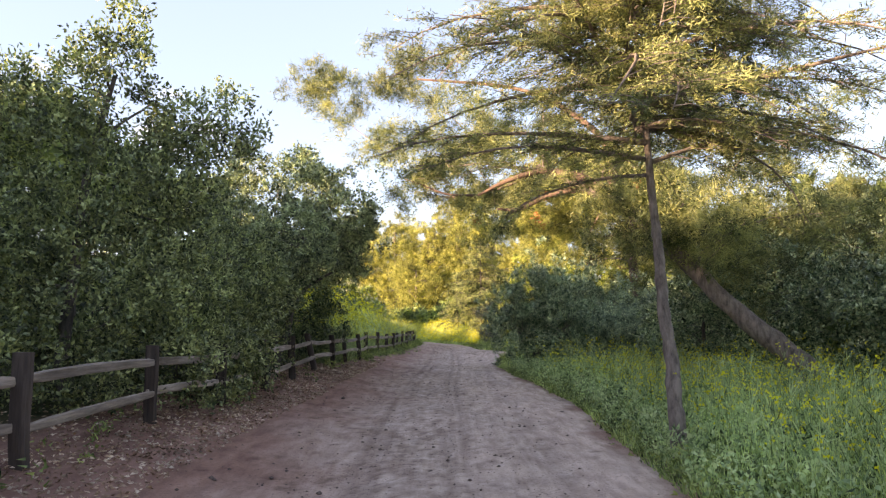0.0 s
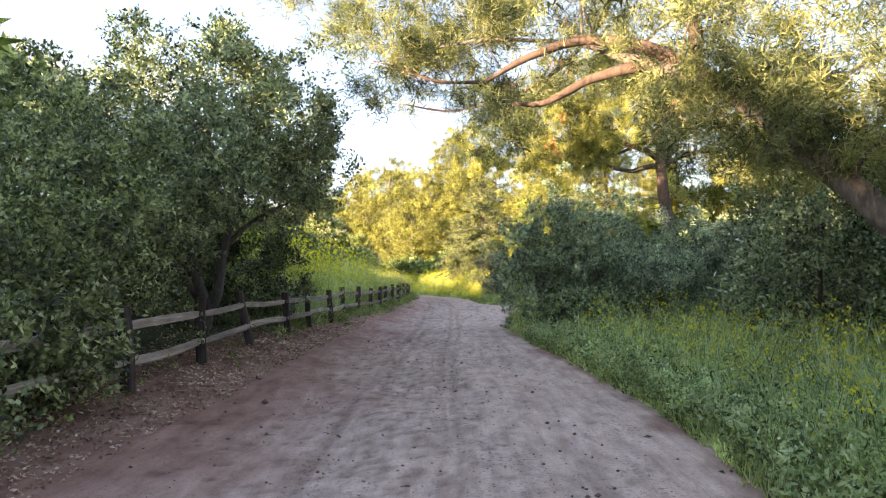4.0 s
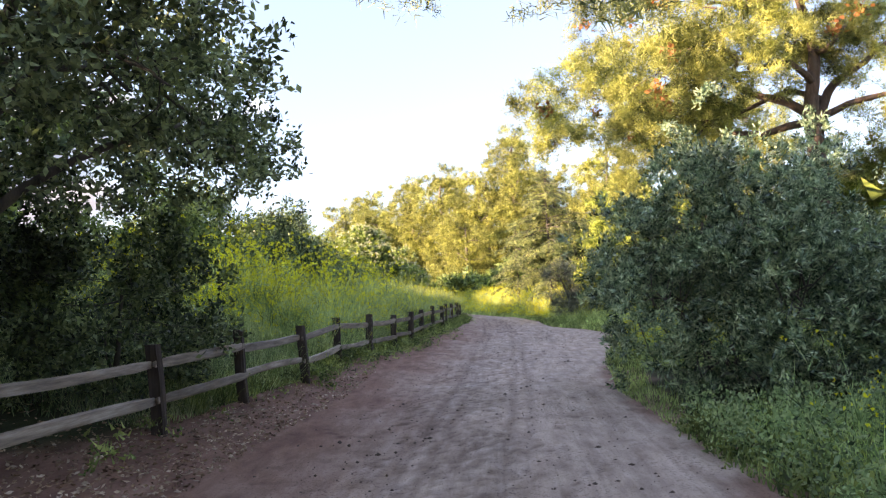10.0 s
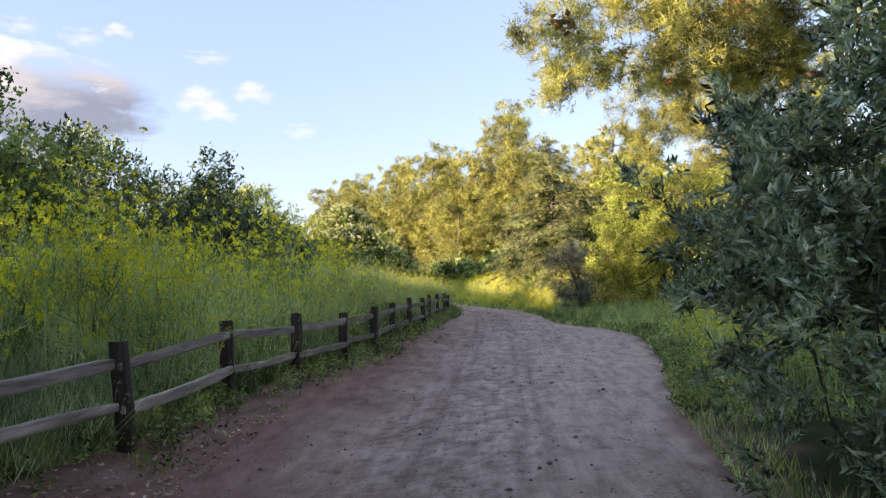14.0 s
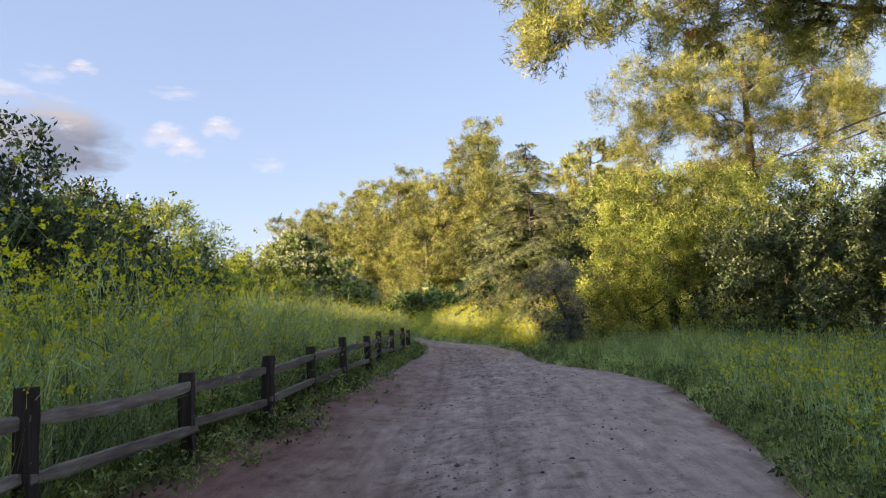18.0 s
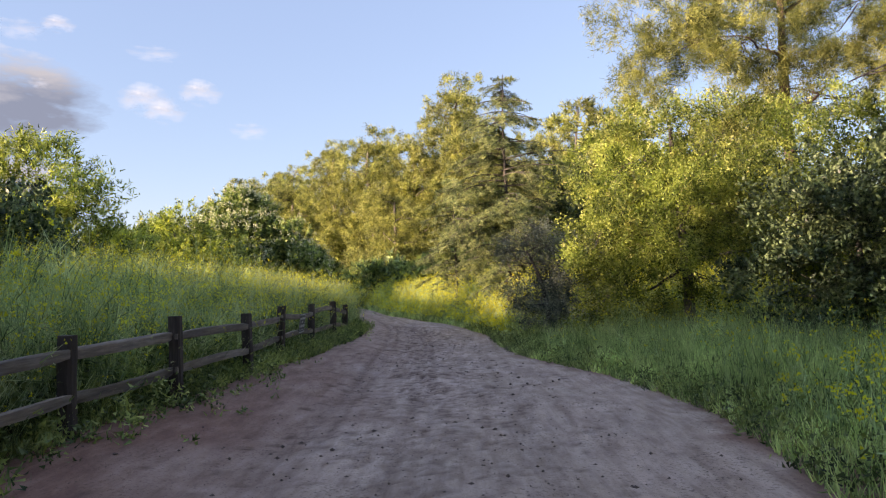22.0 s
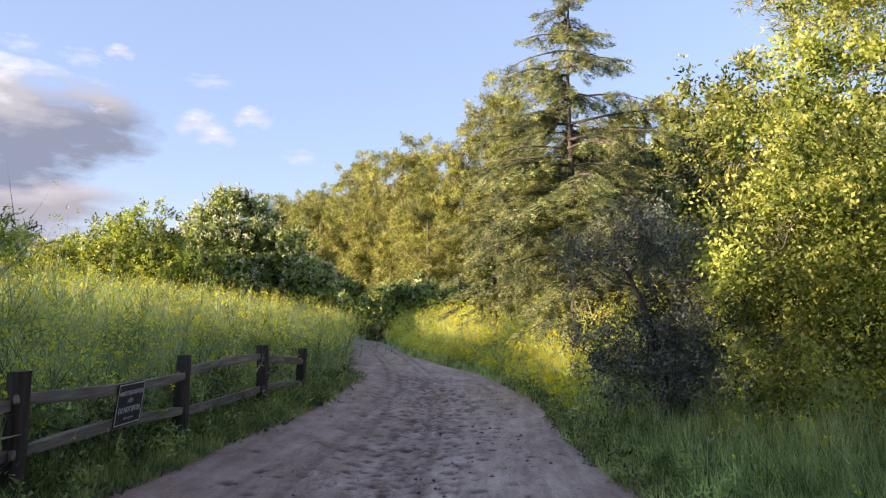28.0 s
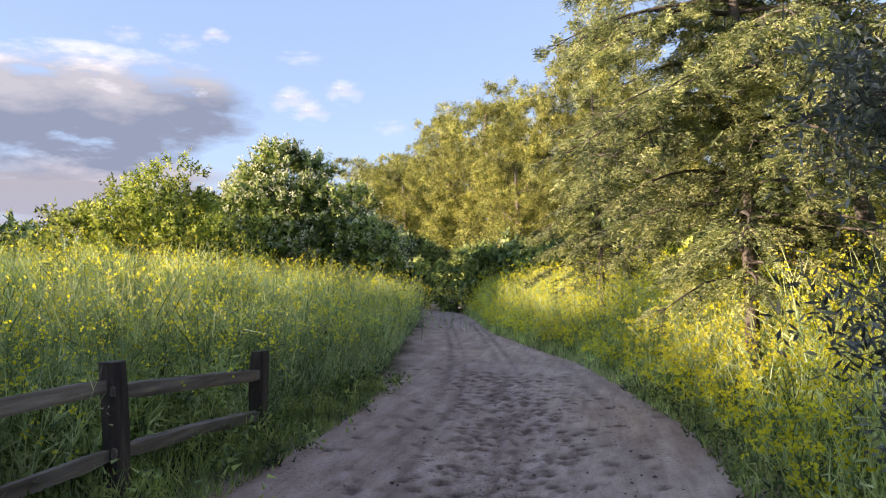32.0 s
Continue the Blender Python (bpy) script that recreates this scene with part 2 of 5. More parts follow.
def earth():
    """Packed dirt in the road, red crumbly soil on its banks, dark turf beyond."""
    m, nt, n, l, p = shader("earth")
    at = n.new("ShaderNodeAttribute")
    at.attribute_name = "zone"
    sep = n.new("ShaderNodeSeparateColor")
    l.new(at.outputs["Color"], sep.inputs[0])
    fine = noise_tex(nt, 42.0, 8.0, 0.75, (1, 0.55, 1))
    mid = noise_tex(nt, 5.0, 6.0, 0.65, (1, 0.3, 1))
    big = noise_tex(nt, 0.7, 4.0, 0.6, (1, 0.45, 1))
    dirt = ramp(nt, mid, [(0.32, (0.36, 0.262, 0.215)), (0.5, (0.49, 0.372, 0.312)), (0.68, (0.6, 0.475, 0.41))])
    dirt = mixc(nt, ramp(nt, big, [(0.42, (0, 0, 0)), (0.62, (1, 1, 1))]), dirt, mixc(nt, 1.0, dirt, (1.16, 1.15, 1.15), "MULTIPLY"))
    dirt = mixc(nt, ramp(nt, fine, [(0.34, (0.8, 0.8, 0.8)), (0.44, (0, 0, 0))]), dirt, (0.18, 0.125, 0.105))
    streak = noise_tex(nt, 11.0, 4.0, 0.6, (1, 0.05, 1))
    dirt = mixc(nt, ramp(nt, streak, [(0.36, (0.35, 0.35, 0.35)), (0.5, (0, 0, 0))]), dirt, mixc(nt, 1.0, dirt, (0.6, 0.55, 0.53), "MULTIPLY"))
    clod = noise_tex(nt, 26.0, 4.0, 0.6)
    worn = noise_tex(nt, 1.3, 4.0, 0.6, (1, 0.35, 1))
    spot = n.new("ShaderNodeMath")
    spot.operation = "MULTIPLY"
    l.new(ramp(nt, clod, [(0.56, (0, 0, 0)), (0.63, (1, 1, 1))]), spot.inputs[0])
    l.new(ramp(nt, worn, [(0.45, (0.18, 0.18, 0.18)), (0.62, (0.75, 0.75, 0.75))]), spot.inputs[1])
    dirt = mixc(nt, spot.outputs[0], dirt, (0.12, 0.085, 0.075))
    red = ramp(nt, mid, [(0.3, (0.17, 0.088, 0.068)), (0.55, (0.285, 0.16, 0.124)), (0.75, (0.38, 0.235, 0.188))])
    red = mixc(nt, ramp(nt, fine, [(0.32, (0.8, 0.8, 0.8)), (0.46, (0, 0, 0))]), red, (0.09, 0.055, 0.048))
    turf = ramp(nt, mid, [(0.3, (0.03, 0.035, 0.016)), (0.6, (0.06, 0.07, 0.03)), (0.8, (0.1, 0.1, 0.05))])
    c = mixc(nt, sep.outputs[0], dirt, red)
    c = mixc(nt, sep.outputs[1], c, turf)
    # third channel: damp soil and shade of prints and bank, multiplied into the colour
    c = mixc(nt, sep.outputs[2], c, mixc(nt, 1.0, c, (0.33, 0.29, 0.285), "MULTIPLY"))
    l.new(c, p.inputs["Base Color"])
    p.inputs["Roughness"].default_value = 0.95
    p.inputs["Specular IOR Level"].default_value = 0.15
    b = n.new("ShaderNodeMath")
    b.operation = "MULTIPLY_ADD"
    b.inputs[1].default_value = 0.4
    l.new(fine, b.inputs[0])
    l.new(mid, b.inputs[2])
    l.new(bump(nt, b.outputs[0], 0.9, 0.03), p.inputs["Normal"])
    return m


def plain(name, c, rough=0.6, metal=0.0):
    m, nt, n, l, p = shader(name)
    k = noise_tex(nt, 30.0, 4.0)
    l.new(mixc(nt, k, c, tuple(v * 0.75 for v in c)), p.inputs["Base Color"])
    p.inputs["Roughness"].default_value, p.inputs["Metallic"].default_value = rough, metal
    return m


# RAIL_DARK is the same timber in a darker tone, for rails past y 33
RAIL, RAIL_DARK, POST, EARTH = timber("weathered_timber", 1.55), timber("weathered_timber_darker", 1.05), post_timber(), earth()
SIGN_BLACK, SIGN_WHITE = plain("black_sign_paint", (0.018, 0.019, 0.024), 0.4), plain("white_sign_paint", (0.75, 0.75, 0.76), 0.5)
CLOD = plain("clod_soil", (0.13, 0.09, 0.075), 0.95)
STEEL = plain("steel_screw", (0.35, 0.35, 0.36), 0.35, 1.0)


# ---- mesh helpers ----
def thing(name, at_place, label, category, group="", kind=""):
    ob = new(name)
    ob.location = at_place
    return tagged(ob, label, category, group, kind)


def quads(name, v):
    """A mesh of separate leaves from an array (leaves, corners, 3)."""
    k, c = v.shape[:2]
    me = bpy.data.meshes.new(name)
    me.vertices.add(c * k)
    me.vertices.foreach_set("co", np.ascontiguousarray(v, dtype=np.float32).ravel())
    me.loops.add(c * k)
    me.loops.foreach_set("vertex_index", np.arange(c * k, dtype=np.int32))
    me.polygons.add(k)
    me.polygons.foreach_set("loop_start", np.arange(0, c * k, c, dtype=np.int32))
    me.update(calc_edges=True)
    return me


def faces(name, verts, polys, smooth=True):
    me = bpy.data.meshes.new(name)
    me.from_pydata([tuple(v) for v in verts], [], polys)
    me.update()
    if smooth:
        me.polygons.foreach_set("use_smooth", [True] * len(me.polygons))
    return me


def part(name, data, material, parent, label=""):
    """One mesh under a thing; the mesh is in the world's coordinates."""
    if isinstance(data, bmesh.types.BMesh):
        me = bpy.data.meshes.new(name)
        data.to_mesh(me)
        data.free()
        data = me
    if material:
        data.materials.append(material)
    ob = new(name, data)
    if parent:
        ob.parent = parent
        up = parent.location if parent.parent is None else parent.location + parent.parent.location
        ob.location = -up
    return tagged(ob, label)


def unit(v):
    return v / np.maximum(np.linalg.norm(v, axis=-1, keepdims=True), 1e-9)


def leaves(p, d, length, width, rng, fold=0.15, belly=0.45, thin=False):
    """Pointed leaves at p along d, folded a little at the rib; thin: three-cornered needles and blades."""
    k = len(p)
    side = unit(np.cross(d, unit(rng.normal(size=(k, 3)))))
    up = np.cross(side, d)
    length, width = np.broadcast_to(length, k)[:, None], np.broadcast_to(width, k)[:, None]
    if thin:
        return np.stack([p - side * width * 0.5, p + side * width * 0.5, p + d * length], axis=1)
    mid = p + d * length * belly
    bow = up * width * fold
    return np.stack([p, mid + side * width * 0.5 + bow, p + d * length, mid - side * width * 0.5 + bow], axis=1)


def lumps(d, seed, amount=0.25):
    """An uneven radius over the directions d."""
    r = np.random.default_rng(seed)
    f = np.zeros(len(d))
    for scale, w in ((2.2, 0.5), (4.5, 0.32), (9.0, 0.22)):
        for _ in range(3):
            f += w * np.sin(d @ (r.normal(size=3) * scale) + r.uniform(0, 6.28))
    return 1 + amount * f


def crown_points(blobs, n, rng, inner=0.5, lump=0.22, seed=1, cluster=8, gather=0.2):
    """Places for twigs, gathered in rounded pads, in a crown of ellipsoid masses (x, y, z, rx, ry, rz), and the way out of each pad."""
    b = np.array(blobs, dtype=float)
    w = b[:, 3] * b[:, 4] + b[:, 4] * b[:, 5] + b[:, 3] * b[:, 5]
    total, n = n, max(1, n // cluster)
    pick = rng.choice(len(b), n, p=w / w.sum())
    d = unit(rng.normal(size=(n, 3)))
    rad = inner + (1 - inner) * rng.random(n) ** 0.7
    f = np.ones(n)
    for i in range(len(b)):
        f[pick == i] = lumps(d[pick == i], seed * 31 + i, lump)
    p = b[pick, :3] + d * b[pick, 3:] * (rad * f)[:, None]
    deep = np.zeros(n, bool)
    for i in range(len(b)):
        deep |= (np.linalg.norm((p - b[i, :3]) / b[i, 3:], axis=1) < 0.45) & (pick != i)
    p, d = np.repeat(p[~deep], cluster, axis=0), np.repeat(d[~deep], cluster, axis=0)
    o = unit(unit(rng.normal(size=p.shape)) + d * 0.55 + np.array([0, 0, 0.25]))
    pad = np.repeat(rng.uniform(0.75, 1.3, len(p) // cluster), cluster) * rng.uniform(0.5, 1.08, len(p))
    return p + o * (gather * 1.75 * pad)[:, None] * np.array([1, 1, 0.75]), unit(o * 0.8 + d * 0.4)


def sprays(p, out, per, length, width, twig, rng, up=0.35, spread=1.0, jitter=0.06, fold=0.15, thin=False):
    """Twigs at p, each set with a number of leaves."""
    k = len(p)
    axis = unit(out * 0.7 + np.array([0, 0, up]) + rng.normal(size=(k, 3)) * 0.45)
    s = rng.random((k, per))
    base = p[:, None] + axis[:, None] * (twig * (s - 0.4))[..., None] + rng.normal(size=(k, per, 3)) * jitter
    d = unit(axis[:, None] * 0.75 + unit(rng.normal(size=(k, per, 3))) * spread)
    q = k * per
    return leaves(base.reshape(q, 3), d.reshape(q, 3), length * rng.uniform(0.6, 1.25, q), width * rng.uniform(0.7, 1.2, q), rng, fold, 0.45, thin)


def tube(pts, radii, sides=7, wobble=0.08, seed=0):
    """A tapered round limb along a line of points, as vertices and faces."""
    r = np.random.default_rng(seed)
    pts = np.array(pts, dtype=float)
    verts, polys = [], []
    for i, c in enumerate(pts):
        t = unit(pts[min(i + 1, len(pts) - 1)] - pts[max(i - 1, 0)])
        a = unit(np.cross(t, [0.31, 0.95, 0.07]))
        b = np.cross(t, a)
        for j in range(sides):
            g = 2 * math.pi * j / sides
            verts.append(c + (a * math.cos(g) + b * math.sin(g)) * radii[i] * (1 + wobble * r.normal()))
    for i in range(len(pts) - 1):
        for j in range(sides):
            k = (j + 1) % sides
            polys.append((i * sides + j, i * sides + k, (i + 1) * sides + k, (i + 1) * sides + j))
    polys.append(tuple(range(sides))[::-1])
    polys.append(tuple((len(pts) - 1) * sides + j for j in range(sides)))
    return verts, polys


def smooth_line(pts, steps=6):
    """Points on a smooth curve through pts."""
    p = [np.array(q, dtype=float) for q in pts]
    p = [2 * p[0] - p[1]] + p + [2 * p[-1] - p[-2]]
    out = []
    for i in range(1, len(p) - 2):
        for s in range(steps):
            t = s / steps
            out.append(0.5 * (2 * p[i] + (p[i + 1] - p[i - 1]) * t + (2 * p[i - 1] - 5 * p[i] + 4 * p[i + 1] - p[i + 2]) * t * t
                              + (3 * p[i] - p[i - 1] - 3 * p[i + 1] + p[i + 2]) * t ** 3))
    out.append(p[-2])
    return np.array(out)


def bough(a, b, r0, r1, rng, sag=0.12, steps=7):
    a, b = np.array(a, dtype=float), np.array(b, dtype=float)
    t = np.linspace(0, 1, steps)[:, None]
    span = np.linalg.norm(b - a)
    bend = rng.normal(size=3) * span * sag
    line = a + (b - a) * t + bend * np.sin(np.pi * t) + rng.normal(size=(steps, 3)) * span * 0.018 * np.sin(np.pi * t)
    return tube(line, list(r0 + (r1 - r0) * t[:, 0] ** 0.8), 6, 0.06, int(rng.integers(1e6)))


def merge(pieces):
    verts, polys = [], []
    for v, f in pieces:
        k = len(verts)
        verts += list(v)
        polys += [tuple(i + k for i in q) for q in f]
    return verts, polys


def plant(name, label, category, trunk, radius, blobs, leaf, bark, clumps, per, length, width, twig, seed, up=0.35, spread=1.0,
          inner=0.5, lump=0.22, limbs=True, twigs=40, group="", limb_r=0.4, extra=None, jitter=0.06, fork=0.35, thin=False, cluster=8, gather=0.2):
    """A tree or bush: trunk along a line of points, a limb to each mass of the crown, fine twigs, and the crown's leaves."""
    rng = np.random.default_rng(seed)
    top = thing(name, trunk[0], label, category, group)
    line = smooth_line(trunk)
    radii = [radius * (1.35 if i == 0 else 1.0) * (1 - 0.72 * i / (len(line) - 1)) for i in range(len(line))]
    part("trunk", faces("trunk", *tube(line, radii, 10, 0.07, seed)), bark, top)
    fine = []
    p, d = crown_points(blobs, clumps, rng, inner, lump, seed, cluster, gather)
    low = int(len(line) * fork)
    ends = []
    for b in sorted(blobs, key=lambda q: float(np.min(np.linalg.norm(line[low:] - np.array(q[:3]), axis=1)))):
        c = np.array(b[:3])
        away = np.linalg.norm(line[low:] - c, axis=1) + np.clip(line[low:, 2] - c[2] + 0.4, 0, None) * 1.5
        k = min(low + int(np.argmin(away)), len(line) - 2)
        start = line[k]
        r0 = max(radius * limb_r * (1 - 0.5 * k / len(line)), 0.012)
        for tip, r in ends:
            if np.linalg.norm(tip - c) < 0.72 * np.linalg.norm(start - c) and np.linalg.norm(tip - c) > 0.3:
                start, r0 = tip, r
        if limbs:
            tip = c + np.array(b[3:]) * rng.normal(size=3) * 0.2
            part("limb", faces("limb", *bough(start, tip, r0, r0 * 0.4, rng)), bark, top)
            ends.append((tip, max(r0 * 0.4, 0.012)))
        near = p[np.linalg.norm((p - c) / np.array(b[3:]), axis=1) < 1.0]
        for q in near[::cluster][:max(3, twigs // len(blobs))]:
            fine.append(bough(c + rng.normal(size=3) * 0.15 * np.array(b[3:]), q, r0 * 0.32, 0.004, rng, 0.1, 5))
    if fine:
        tagged(part("twig_work", faces("twig_work", *merge(fine)), bark, top), kind="stuff")
    part("crown", quads("crown", sprays(p, d, per, length, width, twig, rng, up, spread, jitter, 0.15, thin)), leaf, top)
    if extra:
        mat, share, size, count = extra
        deep = np.min([np.linalg.norm((p - np.array(q[:3])) / np.array(q[3:]), axis=1) for q in blobs], axis=0)
        lit = (rng.random(len(p)) < share) & (d[:, 2] > -0.35) & (deep > 0.85)
        e = p[lit] + d[lit] * (size * 2.8 + 0.16 if size < 0.1 else 0.04)
        q = np.repeat(e, count, axis=0) + rng.normal(size=(len(e) * count, 3)) * size * 0.7
        part("blossom", quads("blossom", leaves(q, unit(rng.normal(size=q.shape) + [0, 0, 0.6]), size, size * 0.8, rng)), mat, top)
    return top


# ---- the lie of the land ----
LEFT_Y, LEFT_X = [-30, 0, 7, 13, 22, 34, 43, 48, 53, 56, 61, 75, 85, 95, 140], [-2.6, -2.7, -2.85, -2.9, -2.65, -2.5, -2.0, -1.6, -1.4, -1.45, -2.1, -4.9, -7.4, -9.8, -24]
RIGHT_Y, RIGHT_X = [-30, 0, 8, 15, 22, 27, 31, 35.4, 41, 45, 48.8, 52, 56.5, 62.5, 69.6, 87, 95, 140], [2.0, 2.0, 2.15, 2.55, 2.15, 1.9, 2.3, 3.2, 3.85, 3.4, 2.5, 2.15, 2.0, 0.6, -1.9, -6.4, -8.2, -22]


def left_edge(y):
    return np.interp(y, LEFT_Y, LEFT_X)


def right_edge(y):
    return np.interp(y, RIGHT_Y, RIGHT_X)


def land(x, y):
    """Height of the ground: a nearly level road, a bank up to the fence, a low verge on the other side."""
    x, y = np.asarray(x, dtype=float), np.asarray(y, dtype=float)
    z = np.interp(y, [-30, 0, 38, 52, 62, 80, 100, 200], [0, 0, 0, -0.14, -0.12, 0.0, 0.25, 0.6])
    a = np.clip(left_edge(y) + 1.4 - x, 0, None)
    z = z + 0.135 * np.minimum(a, 2.5) + 0.12 * np.clip(a - 2.5, 0, 7)
    b = np.clip(x - right_edge(y), 0, None)
    z = z + 0.05 * np.minimum(b, 2.0) + 0.02 * np.clip(b - 2, 0, 20)
    return z + 0.03 * np.sin(x * 0.9 + 1.3) * np.sin(y * 0.55) + 0.015 * np.sin(x * 2.3 + y * 1.1)


def ground_sheet():
    """One sheet of land to the horizon; the columns along the road become the road."""
    rng = np.random.default_rng(5)
    out = np.concatenate([np.arange(0.12, 1.6, 0.12), np.geomspace(1.8, 14, 12), np.geomspace(17, 900, 12)])
    lanes = 72
    ys = np.concatenate([-np.geomspace(900, 4, 22), np.arange(-3, 3, 0.5), np.arange(3, 40, 0.09), np.arange(40, 62, 0.05), np.arange(62, 100, 0.5), np.geomspace(101, 1200, 22)])
    le, re = left_edge(ys)[:, None], right_edge(ys)[:, None]
    wob = 0.10 * np.sin(ys * 1.7) + 0.07 * np.sin(ys * 4.1 + 1) + 0.05 * np.sin(ys * 9.3)
    le, re = le + wob[:, None] * 0.7, re + np.roll(wob, 40)[:, None]
    s = np.linspace(0, 1, lanes)[None]
    x = np.concatenate([le - out[::-1][None], le + (re - le) * s, re + out[None]], axis=1)
    y = np.broadcast_to(ys[:, None], x.shape).copy()
    z = land(x, y)
    n_out = len(out)
    road = np.zeros(x.shape, bool)
    road[:, n_out:n_out + lanes] = True
    near = (x > -7) & (x < 8) & (y > 2) & (y < 64)

    def grain(step, amp):
        g = rng.normal(size=(int(80 / step) + 4, int(24 / step) + 4))
        i, j = np.clip((y + 2) / (step * 3), 0, g.shape[0] - 2), np.clip((x + 12) / step, 0, g.shape[1] - 2)
        a, b = i.astype(int), j.astype(int)
        u, v = i - a, j - b
        u, v = u * u * (3 - 2 * u), v * v * (3 - 2 * v)
        return amp * near * (g[a, b] * (1 - u) * (1 - v) + g[a + 1, b] * u * (1 - v) + g[a, b + 1] * (1 - u) * v + g[a + 1, b + 1] * u * v)

    z = z + grain(0.7, 0.006) + grain(0.24, 0.0012) + grain(0.11, 0.001)
    line = np.interp(ys, [-30, 0, 20, 27, 45, 52, 58, 62, 75], [0, 0, 0.15, 0.42, 0.5, 0.35, 0.0, -0.6, -3.4])[:, None]
    damp_shade = np.zeros(x.shape)
    for off, wide, deep in ((-0.02, 0.06, 0.02), (0.2, 0.055, 0.02), (-1.05, 0.075, 0.022), (-0.8, 0.05, 0.012), (1.2, 0.1, 0.01)):
        track = line + off + 0.03 * np.sin(y * 0.19 + off * 5) + 0.01 * np.sin(y * 1.1 + off)
        g = np.exp(-((x - track) / wide) ** 2) * road
        z = z - deep * g * near
        damp_shade = np.maximum(damp_shade, (0.7 if off < 1 else 0.3) * g * (0.72 + 0.28 * np.sin(y * 0.37 + off * 9)) * (0.8 + 0.2 * np.sin(y * 23 + off * 3)))
    for _ in range(5200):
        cy = rng.uniform(3.5, 61)
        a, b = float(left_edge(cy)), float(right_edge(cy))
        cx = (a + b) / 2 + (rng.normal() * 0.42 - 0.05 if rng.random() < 0.6 else rng.normal() * (b - a) * 0.2)
        r, deep = rng.uniform(0.035, 0.075), rng.uniform(0.01, 0.03) * (0.7 if cy > 43 else 0.6 if rng.random() < 0.4 else 0.1)
        i = int(np.searchsorted(ys, cy))
        j = n_out + int((cx - a) / (b - a) * lanes)
        w = slice(max(i - 5, 0), i + 6), slice(max(j - 6, 0), j + 7)
        q = ((x[w] - cx) ** 2 + ((y[w] - cy) * 0.8) ** 2) / r ** 2
        z[w] += deep * (0.55 * np.exp(-(np.sqrt(q) - 1.25) ** 2 * 6) - np.exp(-q * 1.6))
        # damp soil plus the shade inside each print, put into the colour
        damp_shade[w] = np.maximum(damp_shade[w], rng.uniform(0.35, 1.15) * (1.0 if cy > 43 else 0.65) * np.exp(-q * q * 0.9))
    d_left, d_right = x - le, x - re
    # dark leaf-mould soil on the bank, with shade at the fence foot coloured in
    damp_shade = np.maximum(damp_shade, np.where(y < 32, 0.38, 0.55) * np.clip(-d_left / 0.6, 0, 1))
    rough = 0.25 * np.sin(x * 3.1 + y * 1.3) + 0.2 * np.sin(y * 2.7 - x * 1.9) + 0.25 * np.sin(y * 0.7)
    red = np.clip(1.0 - (d_left - 0.5 + rough * 0.6) / 1.9, 0, 1) * (d_left < 3.0)
    red = np.maximum(red, np.clip((d_right + 0.15 + rough * 0.3) / 0.35, 0, 0.85))
    red = red * np.interp(y, [40, 54], [1.0, 0.4])
    grassy = np.interp(y, [0, 26, 33, 200], [2.0, 1.0, 0.25, 0.25])
    turf = np.clip((-d_left - grassy - rough * 0.4) / 0.4, 0, 1)
    turf = np.maximum(turf, np.clip((d_right - 0.35 - rough * 0.3) / 0.4, 0, 1))
    zone = np.stack([red, turf, damp_shade, np.ones_like(red)], axis=-1).reshape(-1, 4)
    rows, cols = x.shape
    v = np.stack([x, y, z], axis=-1).reshape(-1, 3)
    for name, label, category, keep in (("ground", "dark earthy turf ground reaching to the horizon", "ground", (0, n_out, n_out + lanes - 1, cols - 1)),
                                        ("road", "trodden grey-brown dirt road with wheel ruts and hoof prints", "road", (n_out, n_out + lanes - 1))):
        polys = []
        for a, b in zip(keep[::2], keep[1::2]):
            i, j = np.meshgrid(np.arange(rows - 1), np.arange(a, b), indexing="ij")
            k = (i * cols + j).ravel()
            polys.append(np.stack([k, k + 1, k + cols + 1, k + cols], axis=1))
        polys = np.concatenate(polys)
        used, flat = np.unique(polys, return_inverse=True)
        flat = flat.ravel()
        me = bpy.data.meshes.new(name)
        me.vertices.add(len(used))
        me.vertices.foreach_set("co", v[used].astype(np.float32).ravel())
        me.loops.add(len(flat))
        me.loops.foreach_set("vertex_index", flat.astype(np.int32))
        me.polygons.add(len(polys))
        me.polygons.foreach_set("loop_start", np.arange(0, len(flat), 4, dtype=np.int32))
        me.update(calc_edges=True)
        me.polygons.foreach_set("use_smooth", np.ones(len(polys), bool))
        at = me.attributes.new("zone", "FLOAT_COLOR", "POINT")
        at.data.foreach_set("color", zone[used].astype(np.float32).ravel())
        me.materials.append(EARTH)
        tagged(new(name, me), label, category, kind="structure")


ground_sheet()

